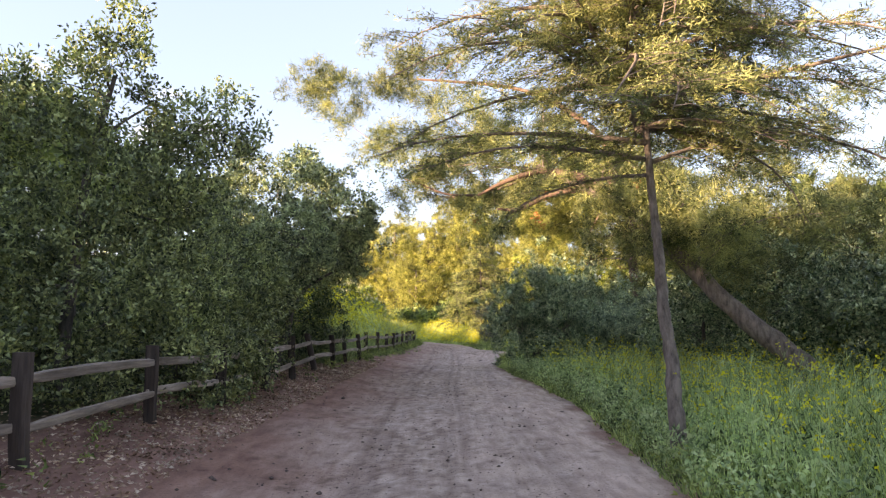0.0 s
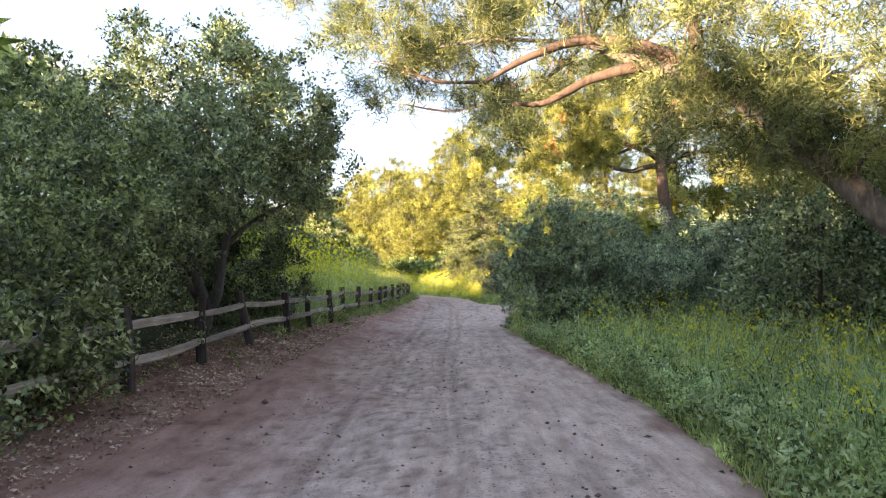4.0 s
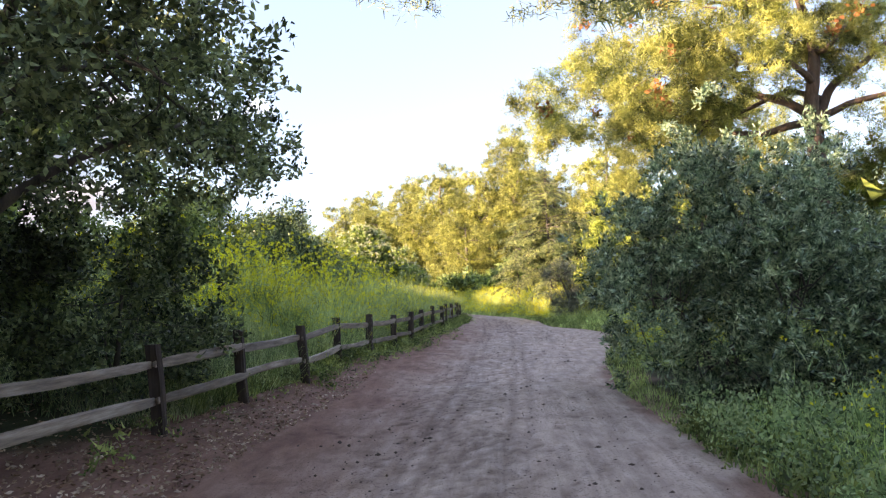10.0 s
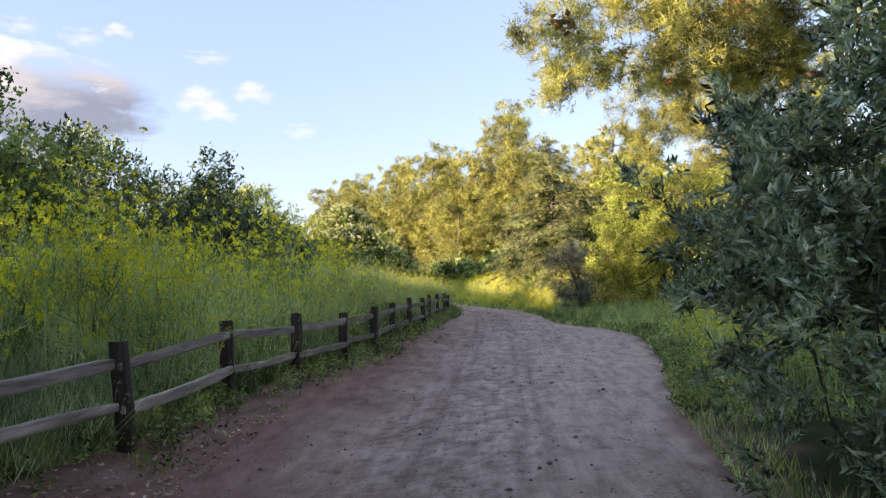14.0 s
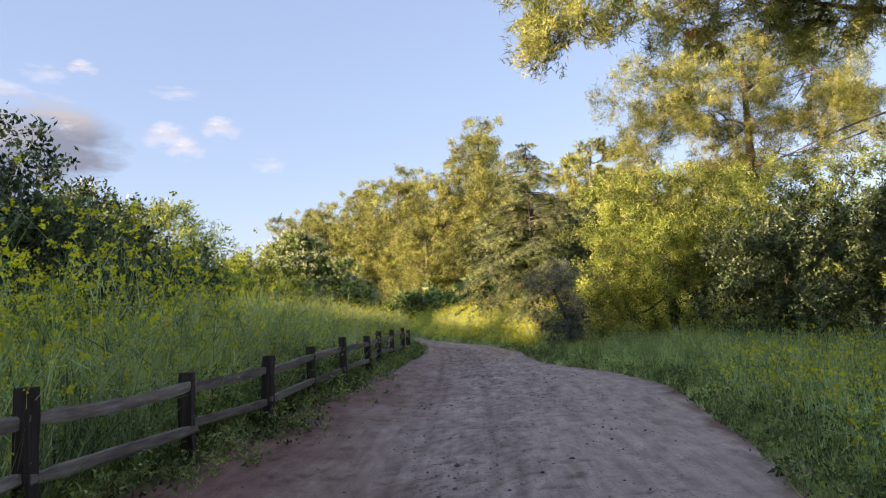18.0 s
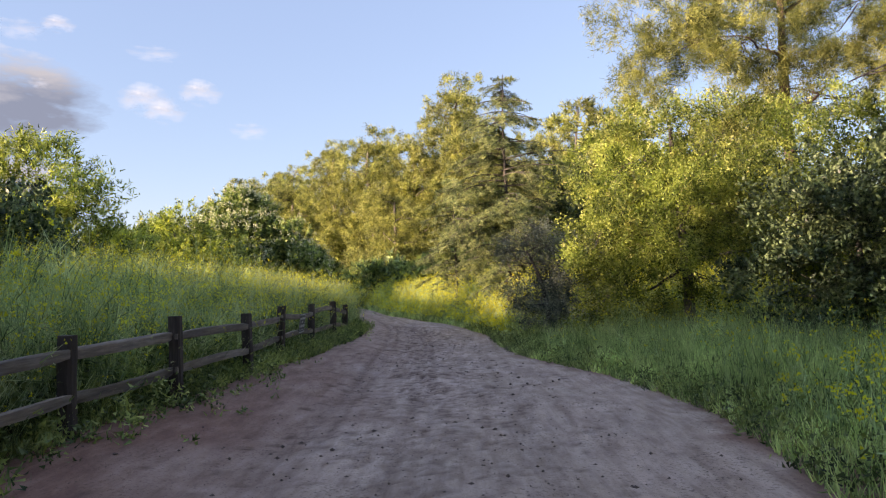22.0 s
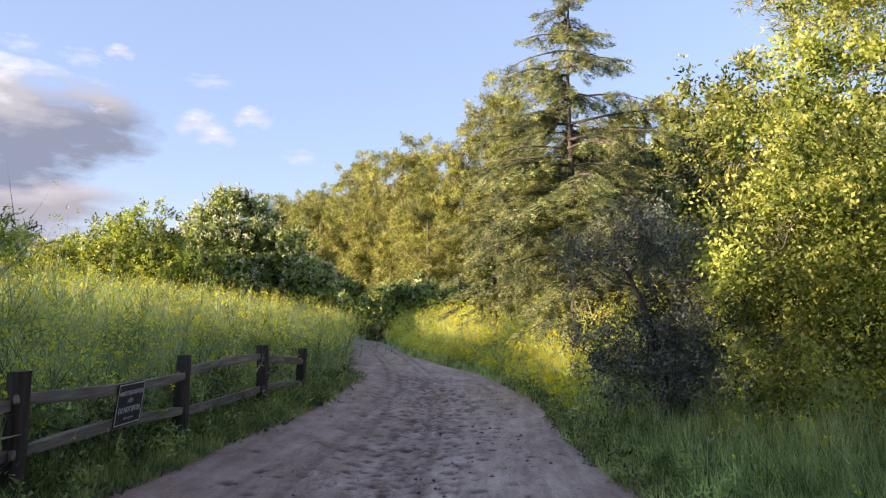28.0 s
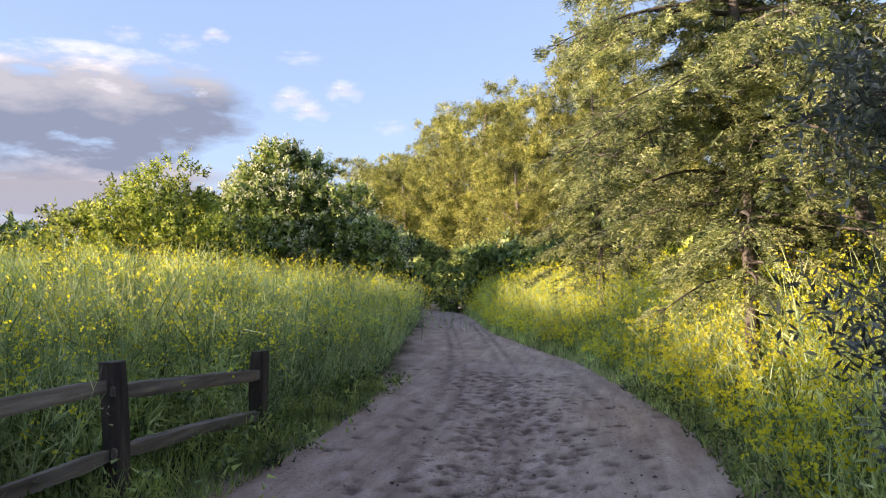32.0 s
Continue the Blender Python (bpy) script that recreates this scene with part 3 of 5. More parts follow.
# ---- clouds low over the horizon ----
def cloud_material(name, bright, dark, seed, cover, soft=0.2, grain=2.6, shade=0.0):
    """A soft cloud: noise thinned out towards the sheet's rim."""
    m, nt, n, l, p = shader(name)
    tc = n.new("ShaderNodeTexCoord")
    nz = n.new("ShaderNodeTexNoise")
    nz.inputs["Scale"].default_value, nz.inputs["Detail"].default_value, nz.inputs["Roughness"].default_value = grain, 7.0, 0.6
    mp = n.new("ShaderNodeMapping")
    mp.inputs["Location"].default_value = (seed, seed * 0.7, 0)
    l.new(tc.outputs["Generated"], mp.inputs[0])
    l.new(mp.outputs[0], nz.inputs[0])
    gr = n.new("ShaderNodeTexGradient")
    gr.gradient_type = "SPHERICAL"
    m2 = n.new("ShaderNodeMapping")
    m2.inputs["Location"].default_value, m2.inputs["Scale"].default_value = (-1, -1, 0), (2, 2, 0)
    l.new(tc.outputs["Generated"], m2.inputs[0])
    l.new(m2.outputs[0], gr.inputs[0])
    rim = n.new("ShaderNodeMath")
    rim.operation = "POWER"
    rim.inputs[1].default_value = 0.6
    l.new(gr.outputs["Fac"], rim.inputs[0])
    ad = n.new("ShaderNodeMath")
    ad.operation = "MULTIPLY"
    l.new(rim.outputs[0], ad.inputs[0])
    l.new(nz.outputs[0], ad.inputs[1])
    alpha = ramp(nt, ad.outputs[0], [(cover, (0, 0, 0)), (cover + soft, (1, 1, 1))])
    sep = n.new("ShaderNodeSeparateXYZ")
    l.new(tc.outputs["Generated"], sep.inputs[0])
    ad2 = n.new("ShaderNodeMath")
    ad2.operation = "MULTIPLY_ADD"
    ad2.inputs[1].default_value = 0.75
    l.new(nz.outputs[0], ad2.inputs[0])
    far_side = n.new("ShaderNodeMapRange")
    far_side.inputs[1].default_value, far_side.inputs[2].default_value, far_side.inputs[4].default_value = 0.6, 0.85, -shade
    l.new(sep.outputs[0], far_side.inputs[0])
    ad3 = n.new("ShaderNodeMath")
    l.new(sep.outputs[1], ad3.inputs[0])
    l.new(far_side.outputs[0], ad3.inputs[1])
    l.new(ad3.outputs[0], ad2.inputs[2])
    c = ramp(nt, ad2.outputs[0], [(0.8, dark), (1.05, tuple(0.4 * (a + b) for a, b in zip(bright, dark)))])
    top_light = n.new("ShaderNodeMapRange")
    top_light.inputs[1].default_value, top_light.inputs[2].default_value = 1.04, 1.24
    l.new(ad2.outputs[0], top_light.inputs[0])
    c = mixc(nt, top_light.outputs[0], c, bright)
    em = n.new("ShaderNodeEmission")
    l.new(c, em.inputs[0])
    tr = n.new("ShaderNodeBsdfTransparent")
    mx = n.new("ShaderNodeMixShader")
    l.new(alpha, mx.inputs[0])
    l.new(tr.outputs[0], mx.inputs[1])
    l.new(em.outputs[0], mx.inputs[2])
    l.new(mx.outputs[0], n["Material Output"].inputs[0])
    return m


def cloud(az, up, wide, high, mat, label, r=1600.0):
    """A cloud sheet far off: compass degrees to the right of the road's line, degrees up, size in degrees."""
    c = Vector((math.sin(radians(az)) * math.cos(radians(up)), math.cos(radians(az)) * math.cos(radians(up)), math.sin(radians(up)))) * r
    w, h = r * math.tan(radians(wide / 2)), r * math.tan(radians(high / 2))
    me = faces("cloud", [(-w, -h, 0), (w, -h, 0), (w, h, 0), (-w, h, 0)], [(0, 1, 2, 3)], False)
    me.materials.append(mat)
    ob = new("backdrop", me)
    ob.matrix_world = look(c, c * 2)
    return tagged(ob, label, "cloud", kind="structure")


CLOUD_GREY = cloud_material("grey_cloud", (0.43, 0.465, 0.485), (0.108, 0.142, 0.195), 3.3, 0.2, 0.11, 4.6, 0.26)
CLOUD_PINK = cloud_material("pink_cloud", (0.43, 0.465, 0.49), (0.34, 0.385, 0.44), 7.1, 0.26, 0.4, 3.0)
CLOUD_WISP = cloud_material("thin_cloud", (0.43, 0.46, 0.485), (0.36, 0.41, 0.47), 4.2, 0.3, 0.6, 4.0)
CLOUD_PALE = cloud_material("pale_cloud_bank", (0.27, 0.29, 0.32), (0.17, 0.195, 0.235), 1.7, 0.2, 0.16, 3.4, 0.15)
cloud(-37.6, 12.6, 32, 11.5, CLOUD_GREY, "bank of grey cloud with sunlit white tops")
cloud(-39.0, 6.6, 36, 8.5, CLOUD_PALE, "pale grey cloud bank low over the trees", 1900.0)
for az, up, wide, high in ((-22.2, 13.6, 5.6, 3.4), (-20.9, 12.8, 4.4, 2.4), (-18.4, 14.3, 4.6, 2.8), (-27.7, 18.1, 3.2, 1.7)):
    cloud(az, up, wide, high, CLOUD_PINK, "small pinkish evening cloud")
for az, up, wide, high in ((-14.6, 11.7, 5.5, 2.2), (-29.8, 17.5, 6, 2.4), (-28.7, 14.2, 2.6, 1.3), (-21.2, 16.8, 7, 1.9), (-33.6, 17.8, 5, 2.2)):
    cloud(az, up, wide, high, CLOUD_WISP, "thin wisp of evening cloud")

# ---- the split-rail fence ----
POSTS = [(-3.9, 3.9, 0), (-3.72, 6.6, -2), (-3.66, 9.3, 0), (-3.58, 11.9, 1), (-3.55, 14.7, -3), (-3.5, 17.3, -3), (-3.4, 19.8, -16), (-3.4, 22.9, -4), (-3.3, 25.2, -5),
         (-3.12, 27.6, -5), (-3.1, 30.1, -3), (-2.83, 32.15, -1), (-2.61, 34.5, -1), (-2.48, 36.95, 0), (-2.45, 39.5, -1), (-2.31, 41.7, 0), (-2.2, 44.4, -1),
         (-2.3, 47.0, 3), (-2.22, 49.8, 1), (-2.12, 52.4, 0), (-2.14, 54.6, 2)]
FENCE_X = ([p[1] for p in POSTS], [p[0] for p in POSTS])


def hewn(a, b, wide, high, seed, steps=9, taper=0.35):
    """A split timber from a to b, rough-sided, thinned at its ends."""
    r = np.random.default_rng(seed)
    a, b = np.array(a, dtype=float), np.array(b, dtype=float)
    t = unit(b - a)
    side = unit(np.cross(t, [0.02, 0.03, 1.0])) if abs(t[2]) < 0.9 else np.array([1.0, 0, 0])
    top = np.cross(side, t)
    shape = [(-0.5, -0.38), (-0.36, -0.5), (0.4, -0.5), (0.5, -0.3), (0.48, 0.34), (0.3, 0.5), (-0.34, 0.46), (-0.5, 0.3)]
    shape = [(u + r.normal() * 0.05, v + r.normal() * 0.05) for u, v in shape]
    verts, polys = [], []
    bow = r.normal(size=2) * 0.02
    for i in range(steps):
        s = i / (steps - 1)
        f = 1 - taper * max(0.0, 1 - min(s, 1 - s) * 9) if taper else 1
        c = a + (b - a) * s + (side * bow[0] + top * bow[1]) * math.sin(math.pi * s)
        for u, v in shape:
            verts.append(c + side * u * wide * f * (1 + r.normal() * 0.05) + top * v * high * f * (1 + r.normal() * 0.05))
    for i in range(steps - 1):
        for j in range(8):
            k = (j + 1) % 8
            polys.append((i * 8 + j, i * 8 + k, i * 8 + 8 + k, i * 8 + 8 + j))
    polys += [tuple(range(8))[::-1], tuple((steps - 1) * 8 + j for j in range(8))]
    return faces("timber", verts, polys, False)


def fence():
    r = np.random.default_rng(11)
    top = thing("fence", (*POSTS[0][:2], float(land(*POSTS[0][:2]))), "weathered grey split-rail wooden fence, two rails, along the dirt road", "fence")
    feet = []
    for i, (x, y, lean) in enumerate(POSTS):
        g = float(land(x, y))
        h = 0.97 + r.normal() * 0.03 - (0.16 if y > 54 else 0)
        dx, dy = math.sin(radians(lean)) * h, r.normal() * 0.02
        part("post", hewn((x, y, g - 0.25), (x + dx, y + dy, g + h), 0.145, 0.12, 100 + i, 7, 0), POST, top, "dark weathered split-timber fence post")
        feet.append((x, y, g, dx))
    for i in range(len(feet) - 1):
        (x0, y0, g0, d0), (x1, y1, g1, d1) = feet[i], feet[i + 1]
        for level in (0.36, 0.76):
            a, b = level + r.normal() * 0.015, level + r.normal() * 0.015 - (0.16 if y1 > 54 else 0)
            shift = 0.03 * (1 if i % 2 else -1)
            part("rail", hewn((x0 + d0 * a + shift, y0 - 0.07, g0 + a), (x1 + d1 * b + shift, y1 + 0.07, g1 + b), 0.055, 0.105, 300 + 7 * i + int(level * 10)), RAIL if y0 < 33 else RAIL_DARK, top,
                 "pale grey weathered split rail" if y0 < 33 else "darker-toned weathered split rail, overgrown from behind")


fence()


def sign():
    """The square warning board wired to the rails."""
    w, h = 0.49, 0.41
    at = thing("sign", (-2.17, 48.53, 0.748), "black habitat restoration sign with white lettering on the fence", "sign")
    m = pose(0, 0, 0, 0, 8.5, 0) @ pose(0, 0, 0, 90, -1.0, 88.5)

    def slab(x0, x1, y0, y1, z0, z1):
        bm = bmesh.new()
        bmesh.ops.create_cube(bm, size=1, matrix=m @ Matrix.LocRotScale(((x0 + x1) / 2, (y0 + y1) / 2, (z0 + z1) / 2), None, (x1 - x0, y1 - y0, z1 - z0)))
        bmesh.ops.bevel(bm, geom=bm.edges[:], offset=0.0006, segments=1, affect="EDGES")
        return bm

    def local(name, bm, mat, label=""):
        me = bpy.data.meshes.new(name)
        bm.to_mesh(me)
        bm.free()
        me.materials.append(mat)
        ob = new(name, me)
        ob.parent = at
        return tagged(ob, label)

    local("board", slab(-w / 2, w / 2, -h / 2, h / 2, -0.004, 0.004), SIGN_BLACK, "matt black sign board")
    e = 0.012
    for x0, x1, y0, y1 in ((-w / 2 + e, w / 2 - e, h / 2 - 0.022, h / 2 - 0.012), (-w / 2 + e, w / 2 - e, -h / 2 + 0.012, -h / 2 + 0.022),
                           (-w / 2 + e, -w / 2 + 0.022, -h / 2 + 0.024, h / 2 - 0.024), (w / 2 - 0.022, w / 2 - e, -h / 2 + 0.024, h / 2 - 0.024)):
        local("border", slab(x0, x1, y0, y1, 0.004, 0.0055), SIGN_WHITE, "white border line")
    for words, y, size, wide in (("HABITAT RESTORATION", 0.085, 0.058, 0.42), ("AREA", 0.012, 0.058, 0.10), ("DO NOT ENTER", -0.08, 0.074, 0.39), ("DCCG 2-S 464", -0.145, 0.026, 0.17)):
        cu = bpy.data.curves.new("lettering", "FONT")
        cu.body, cu.size, cu.align_x, cu.extrude, cu.offset = words, size, "CENTER", 0.0008, size * 0.012
        tmp = bpy.data.objects.new("lettering", cu)
        me = bpy.data.meshes.new_from_object(tmp)
        bpy.data.objects.remove(tmp)
        xs = [v.co.x for v in me.vertices]
        me.transform(m @ Matrix.Translation((0, y, 0.0056)) @ Matrix.Diagonal((wide / (max(xs) - min(xs)), 1, 1, 1)))
        me.materials.clear()
        me.materials.append(SIGN_WHITE)
        ob = new("lettering", me)
        ob.parent = at
        tagged(ob, "white painted words")
    for x in (-0.2, 0.2):
        for y in (0.15, -0.15):
            bm = bmesh.new()
            bmesh.ops.create_cone(bm, cap_ends=True, segments=10, radius1=0.007, radius2=0.005, depth=0.006, matrix=m @ Matrix.Translation((x, y, 0.007)))
            local("screw", bm, STEEL, "small steel screw")


sign()


# ---- trees and bushes beyond the fence ----
def G(x, y):
    return float(land(x, y))


def rooted(x, y, *more):
    return [(x, y, G(x, y) - 0.08), *more]


plant("holly_oak", "tall dark evergreen oak with an open spiky top behind the fence", "tree", rooted(-5.5, 10.5, (-5.4, 10.6, 2.0), (-5.3, 10.7, 3.8), (-4.95, 10.7, 5.3)), 0.11,
      [(-5.1, 10.2, 2.0, 1.5, 1.8, 1.8), (-5.2, 10.7, 3.6, 1.3, 1.3, 1.1), (-4.83, 10.6, 5.3, 0.32, 0.35, 0.9), (-5.25, 10.8, 5.2, 0.3, 0.35, 0.85), (-5.85, 10.7, 5.0, 0.42, 0.4, 0.7), (-4.35, 10.8, 4.8, 0.33, 0.35, 0.7), (-3.95, 11.0, 4.5, 0.3, 0.3, 0.55), (-3.3, 11.2, 4.5, 0.4, 0.4, 0.4), (-4.4, 11.2, 3.5, 0.9, 0.9, 0.9), (-6.9, 10.8, 4.6, 0.7, 0.7, 0.9)],
      SPIKE, BARK_DARK, 2200, 21, 0.085, 0.042, 0.3, 21, cluster=7, gather=0.17, up=0.7, lump=0.3)
plant("holly_oak", "dark evergreen oak bush pressing against the fence", "bush", rooted(-5.0, 13.8, (-4.9, 13.9, 1.2), (-4.8, 14.0, 2.6)), 0.08,
      [(-4.5, 13.4, 1.5, 1.15, 1.6, 1.5), (-4.8, 15.2, 2.7, 1.4, 1.6, 1.5), (-4.0, 12.7, 0.9, 0.6, 0.9, 0.8), (-4.7, 17.0, 2.4, 1.3, 1.5, 1.7), (-3.62, 10.5, 1.0, 0.4, 0.8, 0.5), (-3.5, 11.5, 0.8, 0.36, 0.6, 0.6), (-3.5, 13.3, 0.95, 0.42, 0.9, 0.55)],
      SPIKE, BARK_DARK, 2700, 21, 0.085, 0.042, 0.2, 22, cluster=8, gather=0.2, up=0.5)
# its high mass at y 7.4 is added out of view to shade the leaning trunk
plant("holly_oak", "dense dark evergreen bush beside the fence", "bush", rooted(-7.2, 8.6, (-7.1, 8.7, 1.5), (-7.0, 8.7, 3.4)), 0.1,
      [(-6.9, 8.4, 2.0, 1.6, 1.8, 1.9), (-7.4, 7.4, 4.0, 1.6, 1.8, 1.6), (-7.6, 10.2, 3.2, 1.5, 1.6, 1.7), (-8.6, 12.5, 2.8, 1.8, 2.0, 2.4), (-6.0, 7.3, 1.1, 1.0, 1.2, 1.1), (-7.6, 15.5, 2.6, 1.7, 2.0, 2.4)],
      SPIKE, BARK_DARK, 1900, 20, 0.1, 0.05, 0.25, 23, thin=True, up=0.5)
oak = plant("oak_tree", "spreading dark live oak with twisted grey limbs behind the fence", "tree",
      rooted(-5.0, 21.6, (-4.85, 21.5, 0.9), (-5.0, 21.2, 1.9), (-4.7, 20.9, 3.4), (-4.5, 20.8, 5.2)), 0.2,
      [(-4.5, 20.6, 5.0, 2.1, 2.3, 1.7), (-3.05, 20.0, 4.5, 1.25, 1.5, 1.3), (-6.2, 19.8, 4.0, 1.9, 1.9, 1.7), (-3.4, 21.8, 3.7, 1.2, 1.2, 1.0), (-4.8, 18.9, 3.0, 1.5, 1.2, 1.4), (-2.5, 21.2, 3.5, 0.65, 0.8, 0.7), (-3.4, 23.7, 3.5, 0.65, 0.9, 0.6), (-6.6, 22.6, 4.4, 1.6, 1.6, 1.5), (-3.9, 23.4, 4.3, 1.0, 1.0, 0.9), (-4.9, 23.6, 4.2, 1.3, 1.2, 1.2), (-3.35, 24.9, 3.6, 0.6, 0.7, 0.6), (-4.0, 25.3, 4.2, 0.85, 0.8, 0.8), (-3.5, 17.3, 3.5, 0.9, 1.0, 0.95), (-3.2, 18.7, 4.6, 1.0, 1.1, 1.0)],
      OAK, BARK_DARK, 3900, 22, 0.095, 0.048, 0.16, 24, cluster=12, gather=0.27, lump=0.24, inner=0.5, twigs=90, limb_r=0.5, fork=0.25)
for i, (line, r0, r1) in enumerate([
        ([(-4.9, 21.5, 0.7), (-4.55, 21.35, 1.25), (-4.35, 21.2, 2.2), (-4.0, 21.0, 3.2), (-3.5, 20.8, 4.2)], 0.13, 0.045),
        ([(-4.95, 21.5, 0.55), (-5.4, 21.2, 1.0), (-5.9, 20.9, 1.3), (-6.4, 20.5, 2.2), (-6.8, 20.2, 3.3)], 0.14, 0.05),
        ([(-4.95, 21.4, 1.2), (-5.3, 20.9, 1.9), (-5.5, 20.3, 2.7), (-5.6, 19.6, 3.6)], 0.11, 0.04),
        ([(-4.35, 21.2, 2.2), (-3.9, 21.4, 2.7), (-3.3, 21.7, 3.1), (-2.8, 22.2, 3.4)], 0.06, 0.02),
        ([(-4.0, 21.0, 3.2), (-4.3, 20.4, 3.9), (-4.7, 19.8, 4.8)], 0.06, 0.025)]):
    path = smooth_line(line, 5)
    part("limb", faces("limb", *tube(path, list(np.linspace(r0, r1, len(path))), 8, 0.08, 500 + i)), BARK_DARK, oak, "twisted grey oak limb")
plant("oak_bush", "low leafy oak shrub under the larger tree", "bush", rooted(-4.8, 24.3, (-4.7, 24.4, 0.9), (-4.6, 24.4, 1.9)), 0.06,
      [(-4.4, 24.0, 1.7, 1.3, 1.3, 1.2), (-4.9, 25.6, 1.2, 0.9, 1.0, 0.9), (-5.9, 23.4, 2.2, 1.2, 1.2, 1.2), (-7.2, 24.4, 2.0, 1.4, 1.4, 1.5)], EVERGREEN, BARK_DARK, 1700, 22, 0.09, 0.045, 0.25, 25, cluster=9, gather=0.18)
# the last four stand out of view, added to block the low sun
for i, (x, y, h, w) in enumerate([(-10, 17, 3.6, 2.6), (-9.5, 22.5, 3.2, 2.4), (-11, 28, 3.6, 2.6), (-13, 12, 4.5, 3.0), (-8.2, 3.2, 6.0, 3.2), (-9.5, -3.0, 6.0, 3.4), (-13.5, 32.5, 6.6, 3.0), (-16.0, 33.8, 11.0, 2.7)]):
    plant("thicket_screen_bush", "dark rounded evergreen bush of the thicket and its added sun screen", "bush", rooted(x, y, (x + 0.1, y, h * 0.4), (x, y + 0.1, h * 0.8)), 0.09,
          [(x, y, h * 0.5, w * 0.8, w * 0.85, h * 0.48), (x - w * 0.5, y + 0.6, h * 0.36, w * 0.6, w * 0.6, h * 0.36), (x + w * 0.5, y - 0.5, h * 0.36, w * 0.55, w * 0.6, h * 0.36)],
          OAK, BARK_DARK, 700, 18, 0.21, 0.12, 0.5, 40 + i, thin=True, cluster=6, gather=0.3, limbs=False, twigs=18, group="thicket bushes")
plant("meadow_shrub", "rounded green shrub standing in tall mustard", "bush", rooted(-7.6, 32.2, (-7.5, 32.2, 1.6), (-7.4, 32.3, 3.2)), 0.09,
      [(-7.4, 32.0, 2.4, 1.5, 1.6, 1.9), (-8.6, 33.0, 3.0, 1.3, 1.3, 1.6), (-9.6, 31.6, 2.2, 1.5, 1.5, 1.6)], SHRUB, BARK, 1700, 22, 0.12, 0.06, 0.5, 61, cluster=12, gather=0.24, up=0.6, lump=0.28)
plant("meadow_shrub", "dark pointed shrub standing in tall mustard", "bush", rooted(-6.2, 37.6, (-6.1, 37.6, 1.6), (-6.0, 37.6, 3.0)), 0.09,
      [(-6.1, 37.5, 2.4, 1.1, 1.2, 1.5), (-5.2, 38.6, 1.8, 0.9, 1.0, 1.0), (-7.2, 38.4, 2.2, 1.2, 1.2, 1.3)], EVERGREEN, BARK, 1600, 22, 0.115, 0.055, 0.5, 62, cluster=12, gather=0.22, up=0.8, lump=0.3)
plant("meadow_shrub", "tall dark shrub with a ragged top in the meadow", "bush", rooted(-9.2, 45.0, (-9.1, 45.0, 2.0), (-9.0, 45.0, 4.0)), 0.1,
      [(-9.0, 44.8, 3.2, 1.6, 1.7, 2.0), (-7.6, 46.2, 2.2, 1.2, 1.3, 1.3), (-10.8, 46.0, 2.8, 1.6, 1.6, 1.9)], EVERGREEN, BARK, 1600, 22, 0.13, 0.065, 0.5, 63, cluster=12, gather=0.26, up=0.8, lump=0.3)
plant("meadow_shrub", "tall rounded green shrub behind the mustard", "bush", rooted(-9.6, 39.6, (-9.5, 39.6, 2.0), (-9.4, 39.6, 4.2)), 0.1,
      [(-9.3, 39.4, 3.2, 1.7, 1.7, 2.2), (-11.2, 40.2, 3.4, 1.8, 1.7, 2.1), (-8.2, 40.6, 2.2, 1.2, 1.3, 1.4)], SHRUB, BARK, 1600, 22, 0.13, 0.065, 0.5, 67, cluster=8, gather=0.28, up=0.7, lump=0.28, thin=True)
plant("willow", "feathery yellow-green willow in the meadow", "tree", rooted(-11.6, 54.6, (-11.5, 54.6, 2.4), (-11.3, 54.6, 5.0)), 0.14,
      [(-11.4, 54.6, 4.6, 2.0, 1.9, 1.9), (-12.6, 55.4, 3.0, 1.8, 1.8, 1.9), (-10.2, 55.4, 2.8, 1.4, 1.4, 1.5)], BRIGHT, BARK, 1900, 24, 0.17, 0.045, 0.6, 64, cluster=8, gather=0.30, thin=True, up=0.3, lump=0.28)
plant("elder_bush", "large elder bush covered in creamy white blossom", "bush", rooted(-12.3, 75.5, (-12.2, 75.5, 2.5), (-11.8, 75.5, 5.4)), 0.16,
      [(-11.4, 75.0, 3.2, 3.2, 2.8, 2.6), (-11.6, 76.4, 5.7, 1.9, 1.7, 1.6), (-9.4, 75.0, 4.0, 2.0, 1.8, 1.6), (-15.0, 75.4, 3.2, 2.6, 2.4, 2.2), (-17.6, 74.0, 2.2, 2.2, 2.2, 1.8), (-13.6, 73.0, 1.8, 2.0, 1.8, 1.5), (-8.0, 74.2, 2.2, 2.0, 1.8, 1.9)],
      ELDER, BARK, 4100, 26, 0.19, 0.11, 0.5, 65, cluster=4, gather=0.32, thin=True, lump=0.12, inner=0.65, extra=(WHITE_BLOOM, 1.0, 0.085, 9))
plant("meadow_shrub", "bright yellow-green shrub before the elder bush", "bush", rooted(-13.2, 69.6, (-13.1, 69.6, 2.2), (-12.8, 69.6, 4.4)), 0.1,
      [(-12.6, 69.5, 4.3, 1.4, 1.5, 1.3), (-13.4, 69.5, 2.6, 1.9, 1.7, 1.9), (-15.8, 70.4, 2.9, 1.7, 1.5, 1.6), (-11.0, 69.8, 2.3, 1.4, 1.3, 1.4)], BRIGHT, BARK, 1800, 20, 0.15, 0.075, 0.5, 66, cluster=6, gather=0.30, thin=True, lump=0.28, extra=(YELLOW, 0.15, 0.05, 6))

